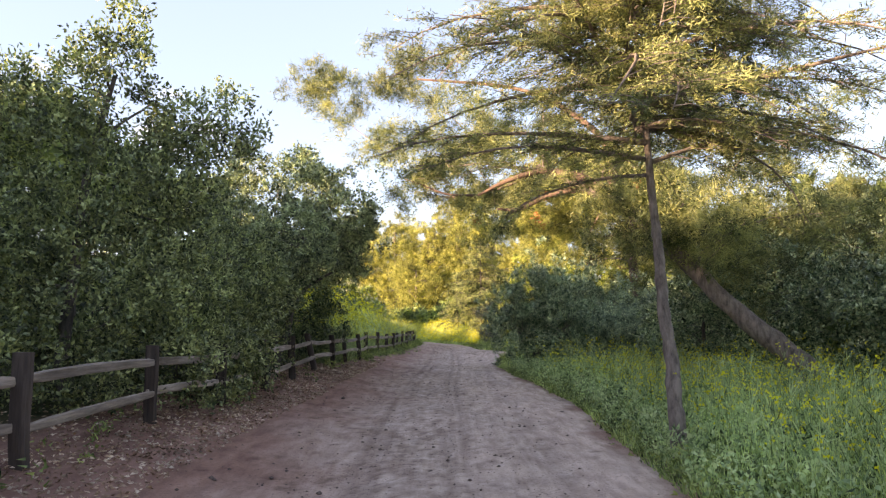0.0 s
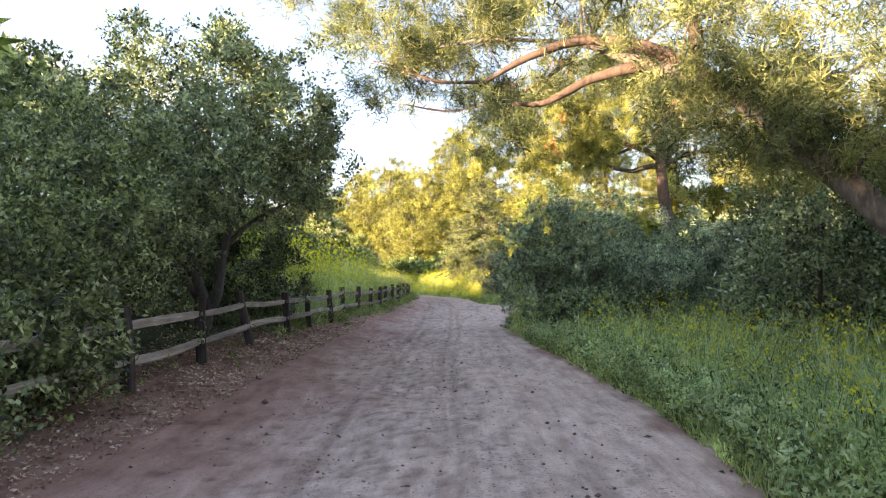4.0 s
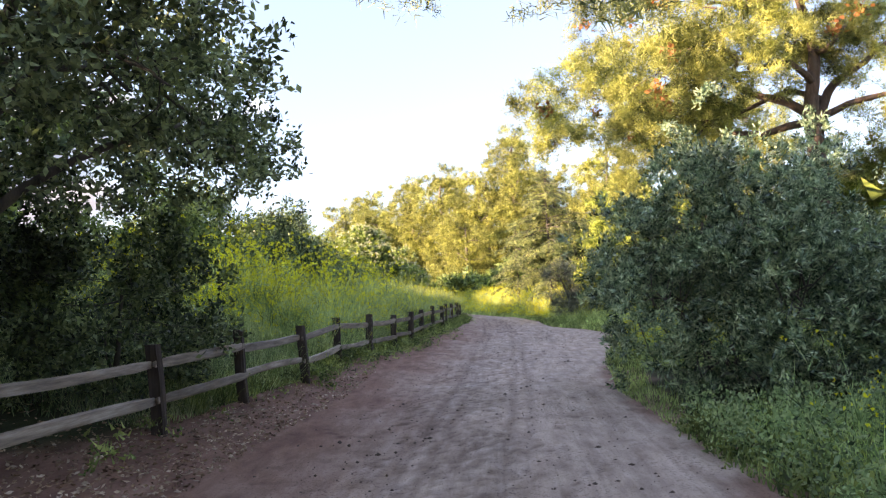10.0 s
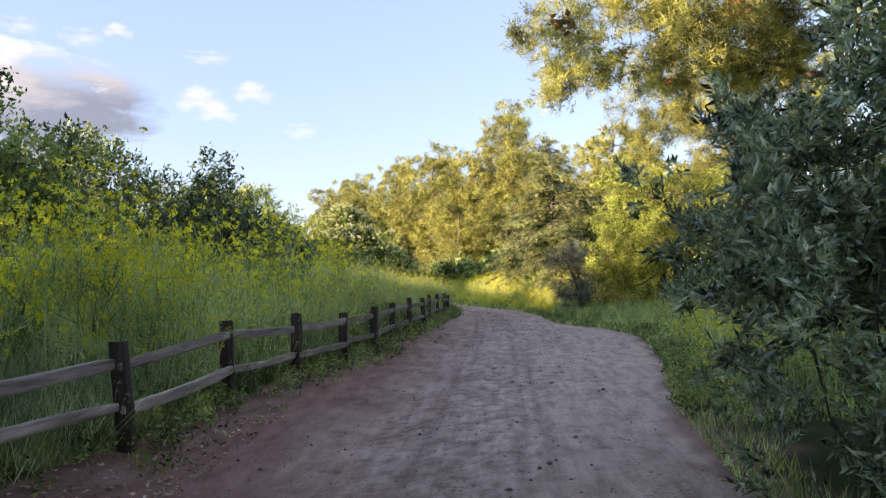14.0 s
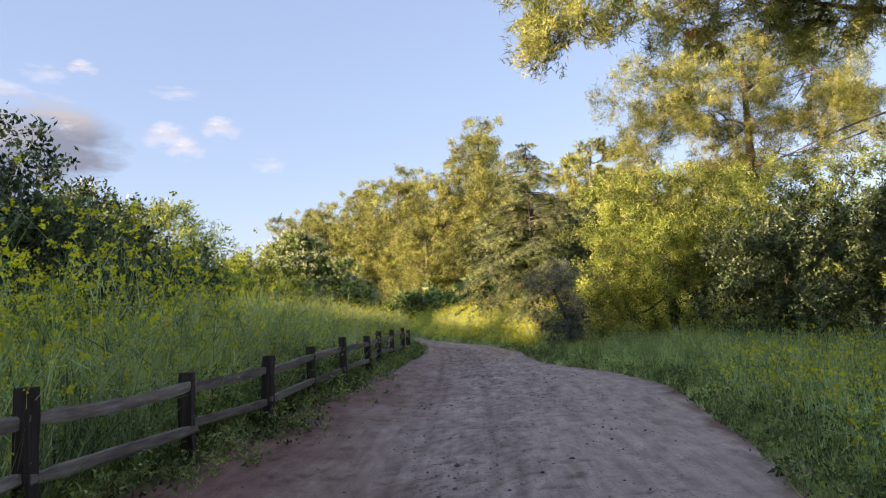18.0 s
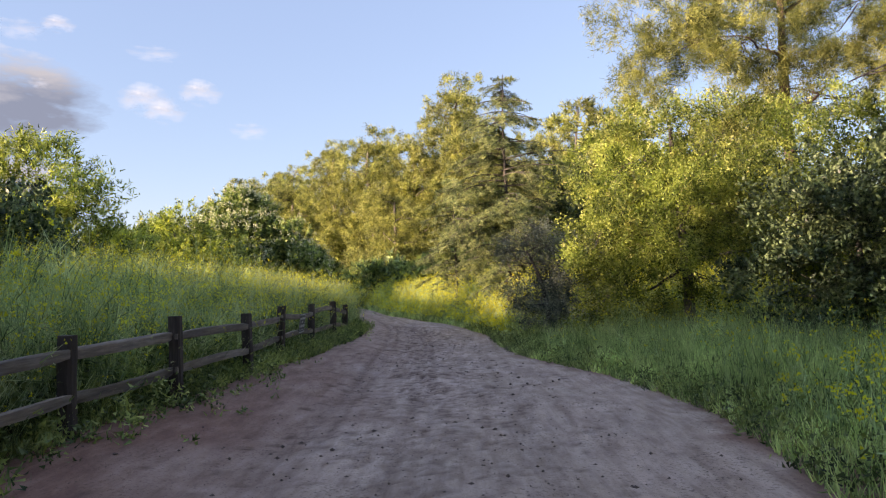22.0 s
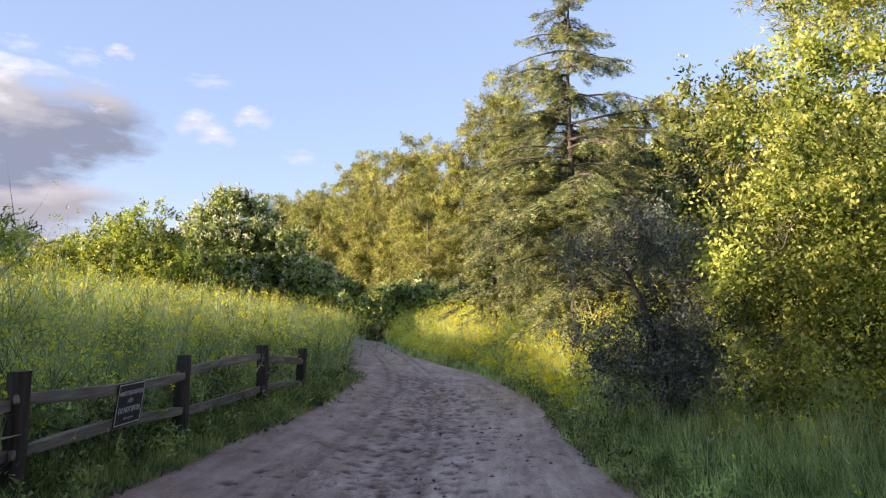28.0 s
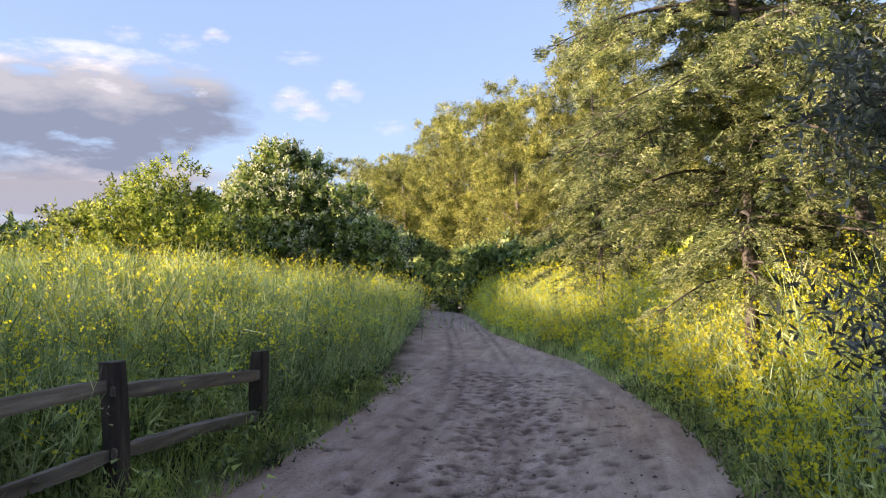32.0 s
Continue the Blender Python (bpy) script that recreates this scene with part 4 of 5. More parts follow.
# ---- trees and bushes on the open side of the road ----
leaning = plant("pine_tree", "old pine leaning low across the verge, boughs over the road", "tree",
      rooted(7.7, 14.2, (6.8, 14.4, 0.95), (5.9, 14.8, 1.85), (5.0, 15.6, 3.1), (4.1, 16.5, 4.3), (3.3, 17.5, 4.9), (2.4, 18.4, 5.6)), 0.25,
      [(-3.4, 23.4, 9.3, 1.7, 1.6, 1.2), (-1.0, 22.4, 9.2, 1.9, 1.7, 1.3), (2.3, 20.6, 6.9, 2.2, 2.0, 1.1), (0.9, 22.0, 7.6, 1.5, 1.4, 0.9), (1.7, 21.6, 5.0, 1.0, 0.9, 0.7), (4.6, 17.6, 7.0, 2.2, 2.1, 1.1), (6.2, 14.0, 3.6, 1.6, 1.6, 1.0), (7.4, 16.2, 5.6, 2.0, 2.0, 1.3), (7.8, 12.4, 3.4, 1.5, 1.5, 1.0), (4.2, 21.5, 5.9, 1.4, 1.3, 0.9), (4.5, 15.8, 3.6, 1.2, 1.2, 0.8), (5.8, 16.2, 2.9, 1.2, 1.2, 0.9), (6.0, 19.6, 4.8, 1.5, 1.5, 0.9), (4.4, 16.4, 5.2, 1.5, 1.4, 0.8), (5.4, 18.6, 3.5, 1.5, 1.4, 0.8), (7.8, 18.0, 3.9, 1.6, 1.5, 0.9), (-1.6, 21.5, 6.9, 1.8, 1.4, 0.8), (0.3, 20.6, 6.2, 1.6, 1.4, 0.8), (4.9, 16.8, 4.3, 1.0, 1.0, 0.6), (4.6, 15.2, 4.1, 1.1, 0.9, 0.7), (4.0, 16.6, 5.2, 1.1, 0.9, 0.7), (5.5, 14.0, 3.2, 0.9, 0.8, 0.6), (1.2, 18.6, 4.2, 0.8, 0.8, 0.5), (0.2, 18.6, 4.8, 0.9, 0.8, 0.45), (-0.6, 18.6, 5.3, 0.8, 0.8, 0.4), (0.9, 18.4, 5.6, 1.0, 0.9, 0.5), (2.2, 17.6, 5.8, 1.1, 1.0, 0.6), (-1.0, 26.3, 6.4, 0.7, 0.8, 0.3), (0.6, 26.4, 6.2, 1.2, 1.1, 0.45), (2.2, 26.4, 6.2, 1.3, 1.2, 0.5), (3.6, 25.5, 6.6, 1.4, 1.3, 0.6), (-0.3, 23.5, 5.0, 0.35, 0.35, 0.2)],
      PINE_DARK, BARK, 6400, 28, 0.17, 0.019, 0.34, 72, cluster=14, gather=0.24, up=0.25, spread=0.9, lump=0.3, inner=0.15, twigs=150, limb_r=0.22, fork=0.45, thin=True)
for i, (line, r0, r1) in enumerate([
        ([(4.2, 16.4, 4.2), (3.5, 17.1, 4.95), (2.5, 17.6, 5.3), (1.6, 17.8, 5.1), (0.8, 18.2, 4.75)], 0.13, 0.035),
        ([(3.4, 17.4, 4.85), (2.6, 17.9, 4.75), (1.9, 18.2, 4.45), (1.4, 18.5, 4.5)], 0.10, 0.03),
        ([(3.9, 16.7, 4.5), (4.1, 17.6, 5.8), (3.4, 19.0, 7.2), (2.0, 20.6, 8.4), (-0.8, 22.2, 9.2)], 0.12, 0.03),
        ([(0.9, 18.2, 4.8), (0.1, 18.3, 4.85), (-0.5, 18.4, 5.1), (-1.0, 18.6, 5.3)], 0.035, 0.012),
        ([(3.4, 19.0, 7.2), (3.6, 22.0, 7.0), (2.6, 25.0, 6.5), (0.6, 26.4, 6.2), (-1.0, 26.4, 6.4)], 0.07, 0.02),
        ([(4.1, 16.6, 4.4), (3.8, 17.4, 4.2), (3.6, 18.2, 3.7)], 0.05, 0.015)]):
    path = smooth_line(line, 5)
    part("limb", faces("limb", *tube(path, list(np.linspace(r0, r1, len(path))), 9, 0.09, 540 + i)), BARK_WARM, leaning, "thick red-brown pine limb")
plant("laurel_bush", "big glossy dark laurel bush overhanging the road's edge", "bush", rooted(3.4, 26.9, (3.3, 26.9, 1.0), (3.4, 27.0, 2.6)), 0.08,
      [(2.75, 26.4, 1.25, 1.1, 1.2, 1.25), (3.5, 27.0, 2.3, 1.4, 1.7, 1.4), (4.9, 28.2, 2.6, 1.5, 1.5, 1.5), (2.5, 27.3, 2.1, 0.65, 0.8, 0.8), (4.2, 25.5, 1.3, 1.3, 1.1, 1.25), (3.4, 26.0, 0.6, 0.9, 0.8, 0.6)],
      LAUREL, BARK_DARK, 3300, 24, 0.115, 0.03, 0.15, 73, cluster=7, gather=0.18, up=0.45, lump=0.3, twigs=110, jitter=0.03, limb_r=0.5)
plant("blue_bush", "soft blue-green bush beside the laurel", "bush", rooted(6.4, 26.0, (6.3, 26.0, 1.0), (6.4, 26.1, 2.2)), 0.07,
      [(6.1, 26.2, 1.2, 1.1, 1.2, 1.2), (7.3, 26.6, 1.8, 1.3, 1.3, 1.3), (5.8, 25.4, 0.7, 0.8, 0.9, 0.7), (6.6, 24.6, 1.2, 1.1, 1.2, 1.1), (7.6, 23.2, 1.6, 1.3, 1.3, 1.4)], BLUEBUSH, BARK_DARK, 2200, 22, 0.09, 0.045, 0.32, 74, cluster=10, gather=0.17)
plant("evergreen_bush", "dark evergreen bush filling the bank under the pines", "bush", rooted(6.6, 18.6, (6.6, 18.6, 1.0), (6.6, 18.6, 2.4)), 0.08,
      [(6.3, 18.4, 1.4, 1.5, 1.7, 1.4), (8.0, 17.6, 2.1, 1.9, 1.9, 2.0), (9.8, 15.2, 2.0, 1.9, 1.9, 1.9), (7.6, 20.6, 2.4, 1.6, 1.5, 1.6)], LAUREL, BARK_DARK, 2600, 20, 0.12, 0.055, 0.36, 75, cluster=9, gather=0.20)
for i, (x, y, hh, w) in enumerate([(11.8, 21.5, 5.6, 2.6), (12.6, 29.0, 5.2, 2.6), (9.6, 31.5, 3.6, 2.2), (12.5, 15.0, 5.0, 2.6)]):
    plant("thicket_screen_bush", "dark rounded evergreen bush of the thicket and its added sun screen", "bush", rooted(x, y, (x + 0.1, y, hh * 0.4), (x, y + 0.1, hh * 0.8)), 0.1,
          [(x, y, hh * 0.55, w * 0.8, w * 0.85, hh * 0.45), (x - w * 0.5, y + 0.6, hh * 0.36, w * 0.6, w * 0.6, hh * 0.36), (x + w * 0.5, y - 0.5, hh * 0.36, w * 0.55, w * 0.6, hh * 0.36)],
          OAK, BARK_DARK, 700, 18, 0.21, 0.12, 0.5, 50 + i, thin=True, cluster=6, gather=0.3, limbs=False, twigs=18, group="thicket bushes")
forked = plant("pine_tree", "broad old pine with a forked orange-brown trunk, golden in the sun", "tree",
      rooted(10.3, 38.2, (10.1, 38.0, 3.0), (9.7, 37.8, 6.3), (9.9, 37.8, 8.4), (9.4, 37.9, 11.0)), 0.34,
      [(3.3, 37.4, 7.3, 1.8, 2.0, 1.3), (5.4, 37.0, 7.8, 2.2, 2.2, 1.6), (7.6, 37.4, 8.0, 1.9, 2.0, 1.2), (6.8, 38.0, 9.8, 3.0, 2.8, 1.6), (4.0, 35.2, 6.7, 1.2, 1.2, 0.7), (10.8, 38.2, 9.0, 2.6, 2.6, 1.8), (12.4, 36.6, 6.6, 2.0, 2.0, 1.4), (2.5, 40.8, 6.7, 1.1, 1.0, 0.6), (4.4, 40.6, 7.2, 1.5, 1.4, 0.9), (6.2, 41.0, 7.3, 1.6, 1.5, 1.0), (7.6, 41.2, 7.0, 1.4, 1.3, 0.9), (1.7, 40.6, 7.9, 1.0, 1.0, 0.55), (12.6, 42.5, 5.4, 1.8, 1.6, 1.2), (14.6, 41.0, 5.8, 1.9, 1.7, 1.4), (10.6, 43.5, 4.9, 1.3, 1.3, 0.8)],
      PINE, BARK_WARM, 7600, 30, 0.17, 0.023, 0.32, 76, cluster=16, gather=0.27, thin=True, up=0.35, spread=0.9, lump=0.32, inner=0.25, twigs=120, limb_r=0.5, fork=0.5, extra=(RUSTY, 0.014, 0.16, 26))
for i, (line, r0, r1) in enumerate([
        ([(10.1, 38.0, 6.2), (9.2, 38.2, 7.0), (8.2, 38.4, 7.4), (7.2, 38.4, 8.2)], 0.17, 0.06),
        ([(10.0, 38.0, 6.4), (10.5, 38.1, 7.4), (11.4, 38.2, 8.0), (12.4, 38.0, 8.8)], 0.16, 0.06),
        ([(10.1, 38.0, 7.0), (9.6, 39.4, 7.6), (8.2, 40.6, 7.2), (6.4, 41.0, 7.2)], 0.10, 0.04),
        ([(10.1, 38.0, 4.6), (10.2, 41.0, 5.2), (9.7, 44.0, 5.5), (8.4, 46.2, 5.0)], 0.06, 0.012),
        ([(10.2, 41.0, 5.2), (10.8, 44.0, 5.6), (10.0, 46.0, 5.4), (9.0, 47.0, 5.3)], 0.04, 0.01)]):
    path = smooth_line(line, 5)
    part("limb", faces("limb", *tube(path, list(np.linspace(r0, r1, len(path))), 9, 0.09, 560 + i)), BARK_WARM if i < 3 else BARK, forked, "orange-brown pine limb" if i < 3 else "long bare pale branch")
plant("evergreen_bush", "dark evergreen bush with a rounded top on the verge", "bush", rooted(8.6, 46.4, (8.6, 46.4, 1.2), (8.5, 46.4, 2.8)), 0.09,
      [(8.0, 46.6, 2.3, 1.2, 1.2, 1.5), (9.3, 45.8, 2.1, 1.4, 1.4, 1.6), (10.8, 44.8, 2.3, 1.6, 1.6, 1.8), (7.5, 46.9, 1.1, 1.0, 1.0, 1.1), (8.6, 45.4, 0.9, 1.3, 1.1, 1.0), (12.2, 43.4, 2.0, 1.6, 1.6, 1.8)], EVERGREEN, BARK_DARK, 3000, 22, 0.11, 0.055, 0.36, 77, cluster=10, gather=0.20)
plant("box_elder", "bright yellow-green tree with creamy blossom, sunlit on one side", "tree", rooted(6.6, 50.0, (6.5, 49.9, 1.8), (6.3, 49.8, 3.6), (6.2, 49.7, 5.0)), 0.14,
      [(4.6, 49.8, 3.6, 0.9, 1.0, 0.9), (5.7, 49.6, 4.3, 1.15, 1.2, 0.9), (6.9, 49.3, 4.6, 1.25, 1.3, 0.9), (8.0, 49.0, 4.2, 1.2, 1.3, 1.0), (6.0, 48.8, 3.0, 1.25, 1.1, 0.9), (7.2, 48.4, 2.8, 1.2, 1.0, 0.9), (4.3, 49.9, 2.3, 0.75, 0.9, 0.85), (5.2, 50.3, 1.2, 1.1, 0.9, 1.0), (7.0, 50.3, 1.3, 1.4, 0.9, 1.2), (8.7, 49.2, 2.2, 1.2, 1.2, 1.3)],
      BRIGHT, BARK_DARK, 5000, 24, 0.068, 0.034, 0.3, 78, cluster=18, gather=0.25, lump=0.34, inner=0.62, extra=(CREAM_BLOOM, 0.10, 0.04, 7), twigs=80)
plant("box_elder", "sunlit yellow-green tree behind the dark evergreen bush", "tree", rooted(12.4, 49.6, (12.4, 49.5, 1.6), (12.3, 49.3, 3.2), (12.4, 49.2, 4.6)), 0.13,
      [(10.5, 49.6, 3.7, 1.4, 1.2, 1.2), (12.5, 49.2, 4.2, 1.6, 1.4, 1.4), (14.6, 48.8, 4.3, 1.7, 1.5, 1.5), (10.0, 49.8, 2.2, 1.2, 1.1, 1.2)],
      BRIGHT, BARK_DARK, 2000, 22, 0.1, 0.05, 0.34, 88, cluster=14, gather=0.27, thin=True, lump=0.34, inner=0.6, twigs=50)
olive = plant("olive_tree", "small grey-leaved olive tree with arching bare twigs", "tree", rooted(3.6, 51.8, (3.5, 51.7, 0.9), (3.3, 51.6, 1.6), (3.0, 51.6, 2.3)), 0.08,
      [(3.3, 51.7, 2.5, 0.75, 0.7, 0.4), (2.6, 51.6, 2.35, 0.45, 0.45, 0.28), (4.1, 51.9, 2.2, 0.8, 0.7, 0.55), (2.5, 51.7, 1.2, 0.24, 0.28, 0.14), (2.8, 51.5, 0.95, 0.28, 0.25, 0.16)],
      OLIVE, BARK_DARK, 640, 18, 0.08, 0.019, 0.42, 79, cluster=5, gather=0.12, lump=0.28, inner=0.3, twigs=130, up=0.4)
for i, (x, y, z, rise) in enumerate([(2.05, 51.7, 2.27, 0.12), (2.2, 51.5, 2.5, 0.1), (2.15, 51.8, 2.05, 0.16), (2.3, 51.4, 1.75, 0.06), (2.4, 51.6, 2.75, 0.1)]):
    path = smooth_line([(3.1, 51.6, 2.0 + 0.1 * i), ((3.1 + x) / 2, (51.6 + y) / 2, z + rise), (x, y, z)], 6)
    part("twig", faces("twig", *tube(path, list(np.linspace(0.009, 0.003, len(path))), 5, 0.05, 580 + i)), TWIG, olive, "long arching bare twig")
plant("dark_shrub", "low dark small-leaved shrub under the olive tree", "bush", rooted(3.8, 51.7, (3.8, 51.7, 0.5), (3.8, 51.7, 1.2)), 0.04,
      [(3.5, 51.9, 1.1, 0.55, 0.6, 0.6), (4.3, 51.7, 1.1, 0.8, 0.8, 0.8), (3.8, 51.5, 0.5, 0.65, 0.6, 0.4), (3.15, 52.1, 0.75, 0.4, 0.45, 0.4)],
      OLIVE, BARK_DARK, 1000, 20, 0.06, 0.03, 0.3, 80, cluster=8, gather=0.13, twigs=40)
plant("oak_tree", "dark crooked leaning tree rising out of the yellow mustard", "tree", rooted(5.4, 59.2, (5.2, 59.1, 1.2), (4.8, 59.0, 2.6), (4.6, 59.0, 4.0)), 0.2,
      [(4.4, 59.2, 3.6, 1.1, 1.0, 0.8), (5.8, 59.4, 3.7, 1.3, 1.2, 0.9), (4.9, 59.4, 4.9, 1.2, 1.1, 0.8)],
      EVERGREEN, BARK_DARK, 900, 20, 0.11, 0.05, 0.36, 89, cluster=9, gather=0.2, lump=0.3, inner=0.4)


def layered_conifer(name, label, trunk, radius, arms, leaf, bark, seed, per, length, width, step, flat=0.45, fan=0.55, droop=0.1):
    """A conifer built bough by bough: each bough carries side branchlets set with flat sprays of needles."""
    rng = np.random.default_rng(seed)
    top = thing(name, trunk[0], label, "tree")
    line = smooth_line(trunk)
    part("trunk", faces("trunk", *tube(line, list(radius * np.linspace(1.1, 0.16, len(line)) * (1 + 0.07 * rng.normal(size=len(line)))), 12, 0.07, seed)), bark, top)
    pts, ways, fine = [], [], []
    for z, az, size, rise, sag in arms:
        start = np.array([np.interp(z, line[:, 2], line[:, c]) for c in range(3)])
        way = np.array([math.cos(az), math.sin(az), 0])
        side = np.array([-way[1], way[0], 0])
        t = np.linspace(0, 1, 8)[:, None]
        path = start + way * size * t + np.array([0, 0, 1.0]) * size * (rise * t - sag * t ** 2.2) + side * size * 0.05 * np.sin(t * 5 + az)
        part("bough", faces("bough", *tube(path, list(np.linspace(0.012 + 0.009 * size, 0.005, 8)), 5, 0.08, seed)), bark, top)
        for i in range(int(5 + size * 6)):
            s = rng.uniform(0.03, 1.0)
            a = np.array([np.interp(s, t[:, 0], path[:, c]) for c in range(3)])
            d = unit(way * rng.uniform(0.35, 0.9) + side * rng.choice([-1, 1]) * rng.uniform(0.35, 1.0) + np.array([0, 0, rng.normal() * 0.14 - droop]))
            reach = min(size, 2.2) * fan * (1.05 - 0.6 * s) * rng.uniform(0.6, 1.15)
            b = a + d * reach - np.array([0, 0, 0.18 * reach])
            fine.append(tube([a, (a + b) / 2 + [0, 0, 0.03], b], [0.007, 0.005, 0.002], 3, 0, seed))
            k = max(2, int(reach / step))
            u = rng.uniform(0.1, 1.05, k)[:, None]
            pts.append(a + (b - a) * u + rng.normal(size=(k, 3)) * [0.05, 0.05, 0.025])
            ways.append(np.broadcast_to(d, (k, 3)))
    tagged(part("twig_work", faces("twig_work", *merge(fine)), bark, top), kind="stuff")
    p, axis = np.concatenate(pts), np.concatenate(ways)
    k = len(p)
    base = p[:, None] + axis[:, None] * (2.2 * step * (rng.random((k, per)) - 0.4))[..., None] + rng.normal(size=(k, per, 3)) * 0.025
    d = unit(axis[:, None] * 0.7 + unit(rng.normal(size=(k, per, 3))) * np.array([1, 1, flat]))
    n = k * per
    part("crown", quads("crown", leaves(base.reshape(n, 3), d.reshape(n, 3), length * rng.uniform(0.6, 1.25, n), width * rng.uniform(0.7, 1.2, n), rng, thin=True)), leaf, top)
    return top


def cedar_arms(g, tall, reach, rng):
    arms = [(g + tall * 0.66, -0.1, reach * 0.98, 0.3, 0.28), (g + tall * 0.64, 0.25, reach * 0.85, 0.25, 0.25), (g + tall * 0.62, -0.45, reach * 0.75, 0.2, 0.25)]
    for z in np.arange(g + 1.5, g + 2.0, 0.08):
        arms.append((z, rng.uniform(0, 6.28), rng.uniform(0.35, 0.6) * reach, 0.05, 0.3))
    for z in np.arange(g + 1.9, g + tall - 0.1, 0.18):
        f = 1 - (z - g) / tall
        for _ in range(3):
            arms.append((z, rng.uniform(0, 6.28), min((0.2 + reach * min(1.25 * f, 1.0) ** 0.58) * rng.uniform(0.55, 1.12), 2.1 if z < g + 3 else 9), 0.16, 0.36))
    return arms


rng_boughs = np.random.default_rng(9)
layered_conifer("cedar", "tall layered cedar with drooping boughs, golden on the sunny side", rooted(2.95, 57.2, (3.0, 57.2, 3.2), (2.93, 57.2, 6.2), (2.97, 57.2, 8.5)), 0.085,
                cedar_arms(G(2.95, 57.2), 8.6, 2.75, rng_boughs), CEDAR, BARK_DARK, 81, 30, 0.06, 0.016, 0.085, 0.5, 0.44, 0.4)
layered_conifer("cedar", "young pale green cedar with drooping layered boughs", rooted(1.3, 65.8, (1.32, 65.8, 2.0), (1.28, 65.8, 4.2), (1.3, 65.8, 6.3)), 0.085,
                cedar_arms(G(1.3, 65.8), 6.4, 2.1, rng_boughs), CEDAR, BARK_DARK, 85, 22, 0.08, 0.022, 0.11, 0.5, 0.44, 0.4)
plant("dead_topped_tree", "thin tall tree with bare branches and sparse tufts", "tree", rooted(11.4, 90.0, (11.5, 90.0, 6.0), (11.2, 90.0, 11.0), (11.5, 90.0, 15.0)), 0.2,
      [(11.6, 90, 15.2, 1.3, 1.0, 0.6), (13.2, 90, 14.4, 1.1, 1.0, 0.5), (10.0, 90, 13.8, 1.0, 1.0, 0.5), (12.6, 90, 12.4, 1.0, 1.0, 0.5), (10.6, 90, 11.0, 1.2, 1.0, 0.6), (12.2, 90, 9.0, 2.0, 2.0, 1.6)],
      PINE, BARK, 500, 18, 0.4, 0.09, 0.6, 86, thin=True, cluster=6, gather=0.3, lump=0.3, inner=0.3, twigs=60, limb_r=0.45, fork=0.3)
conifer_arms = [(3.5, 3.3, 2.6, 0.22, 0.3), (3.3, 2.9, 1.7, 0.1, 0.35), (3.45, 0.15, 2.3, 0.42, 0.2), (3.7, 3.0, 3.3, 0.25, 0.28)]
for z in np.arange(3.9, 7.3, 0.115):
    for _ in range(3):
        conifer_arms.append((z, rng_boughs.uniform(0, 6.28), rng_boughs.uniform(1.5, 3.3) * (1.12 - 0.07 * (z - 3.9)), rng_boughs.uniform(0.0, 0.5), rng_boughs.uniform(0.1, 0.5)))
for z in np.arange(3.9, 6.9, 0.25):
    conifer_arms.append((z, rng_boughs.uniform(-0.7, 0.9), rng_boughs.uniform(2.2, 3.4), rng_boughs.uniform(0.0, 0.3), rng_boughs.uniform(0.15, 0.45)))
layered_conifer("conifer", "slim conifer with pale trunk and flat needled boughs beside the road", rooted(2.54, 7.9, (2.51, 8.0, 0.6), (2.52, 8.1, 1.1), (2.47, 8.2, 1.7), (2.48, 8.35, 2.4), (2.44, 8.4, 3.0), (2.42, 8.5, 3.8), (2.37, 8.6, 4.8), (2.35, 8.8, 7.4)), 0.09,
                conifer_arms, PINE_DARK, BARK, 71, 16, 0.07, 0.013, 0.10, 0.7, 0.5)
plant("pine_tree", "tall pine behind the bright tree, crown golden in the sun", "tree", rooted(11.4, 54.5, (11.3, 54.4, 3.0), (11.0, 54.2, 6.5), (11.0, 54.2, 10.5)), 0.28,
      [(6.4, 53.8, 9.1, 0.9, 0.9, 0.6), (8.2, 54.0, 9.4, 1.7, 1.6, 1.1), (10.9, 54.0, 10.2, 2.3, 2.2, 1.6), (13.5, 54.0, 9.6, 2.2, 2.2, 1.6), (9.9, 54.0, 8.1, 1.8, 1.7, 0.9), (7.2, 54.0, 7.5, 1.0, 1.0, 0.7), (11.6, 54.0, 6.9, 1.9, 1.8, 1.0), (8.4, 54.2, 8.3, 1.3, 1.2, 0.8), (14.2, 53.5, 8.0, 2.0, 2.0, 1.2), (7.0, 54.0, 6.5, 0.8, 0.8, 0.5), (9.4, 53.4, 6.2, 1.4, 1.4, 0.8)],
      PINE, BARK_WARM, 4600, 30, 0.18, 0.02, 0.4, 82, cluster=16, gather=0.30, thin=True, up=0.35, spread=0.9, lump=0.32, inner=0.25, twigs=80, limb_r=0.45, fork=0.5)
plant("willow", "tall bright yellow-green tree in full sun behind the verge", "tree", rooted(10.8, 78.0, (10.8, 78.0, 3.5), (10.7, 78.0, 7.0), (10.6, 78.0, 10.0)), 0.18,
      [(10.6, 78.0, 9.4, 1.8, 1.7, 1.7), (9.4, 78.0, 7.4, 1.8, 1.7, 1.8), (12.2, 78.0, 7.9, 1.9, 1.8, 1.9), (10.6, 77.5, 5.0, 2.6, 2.2, 2.2), (13.4, 78.0, 5.4, 2.0, 1.8, 2.0)], BRIGHT, BARK, 2000, 20, 0.22, 0.11, 0.5, 87, cluster=10, gather=0.34, thin=True, lump=0.3, inner=0.5)
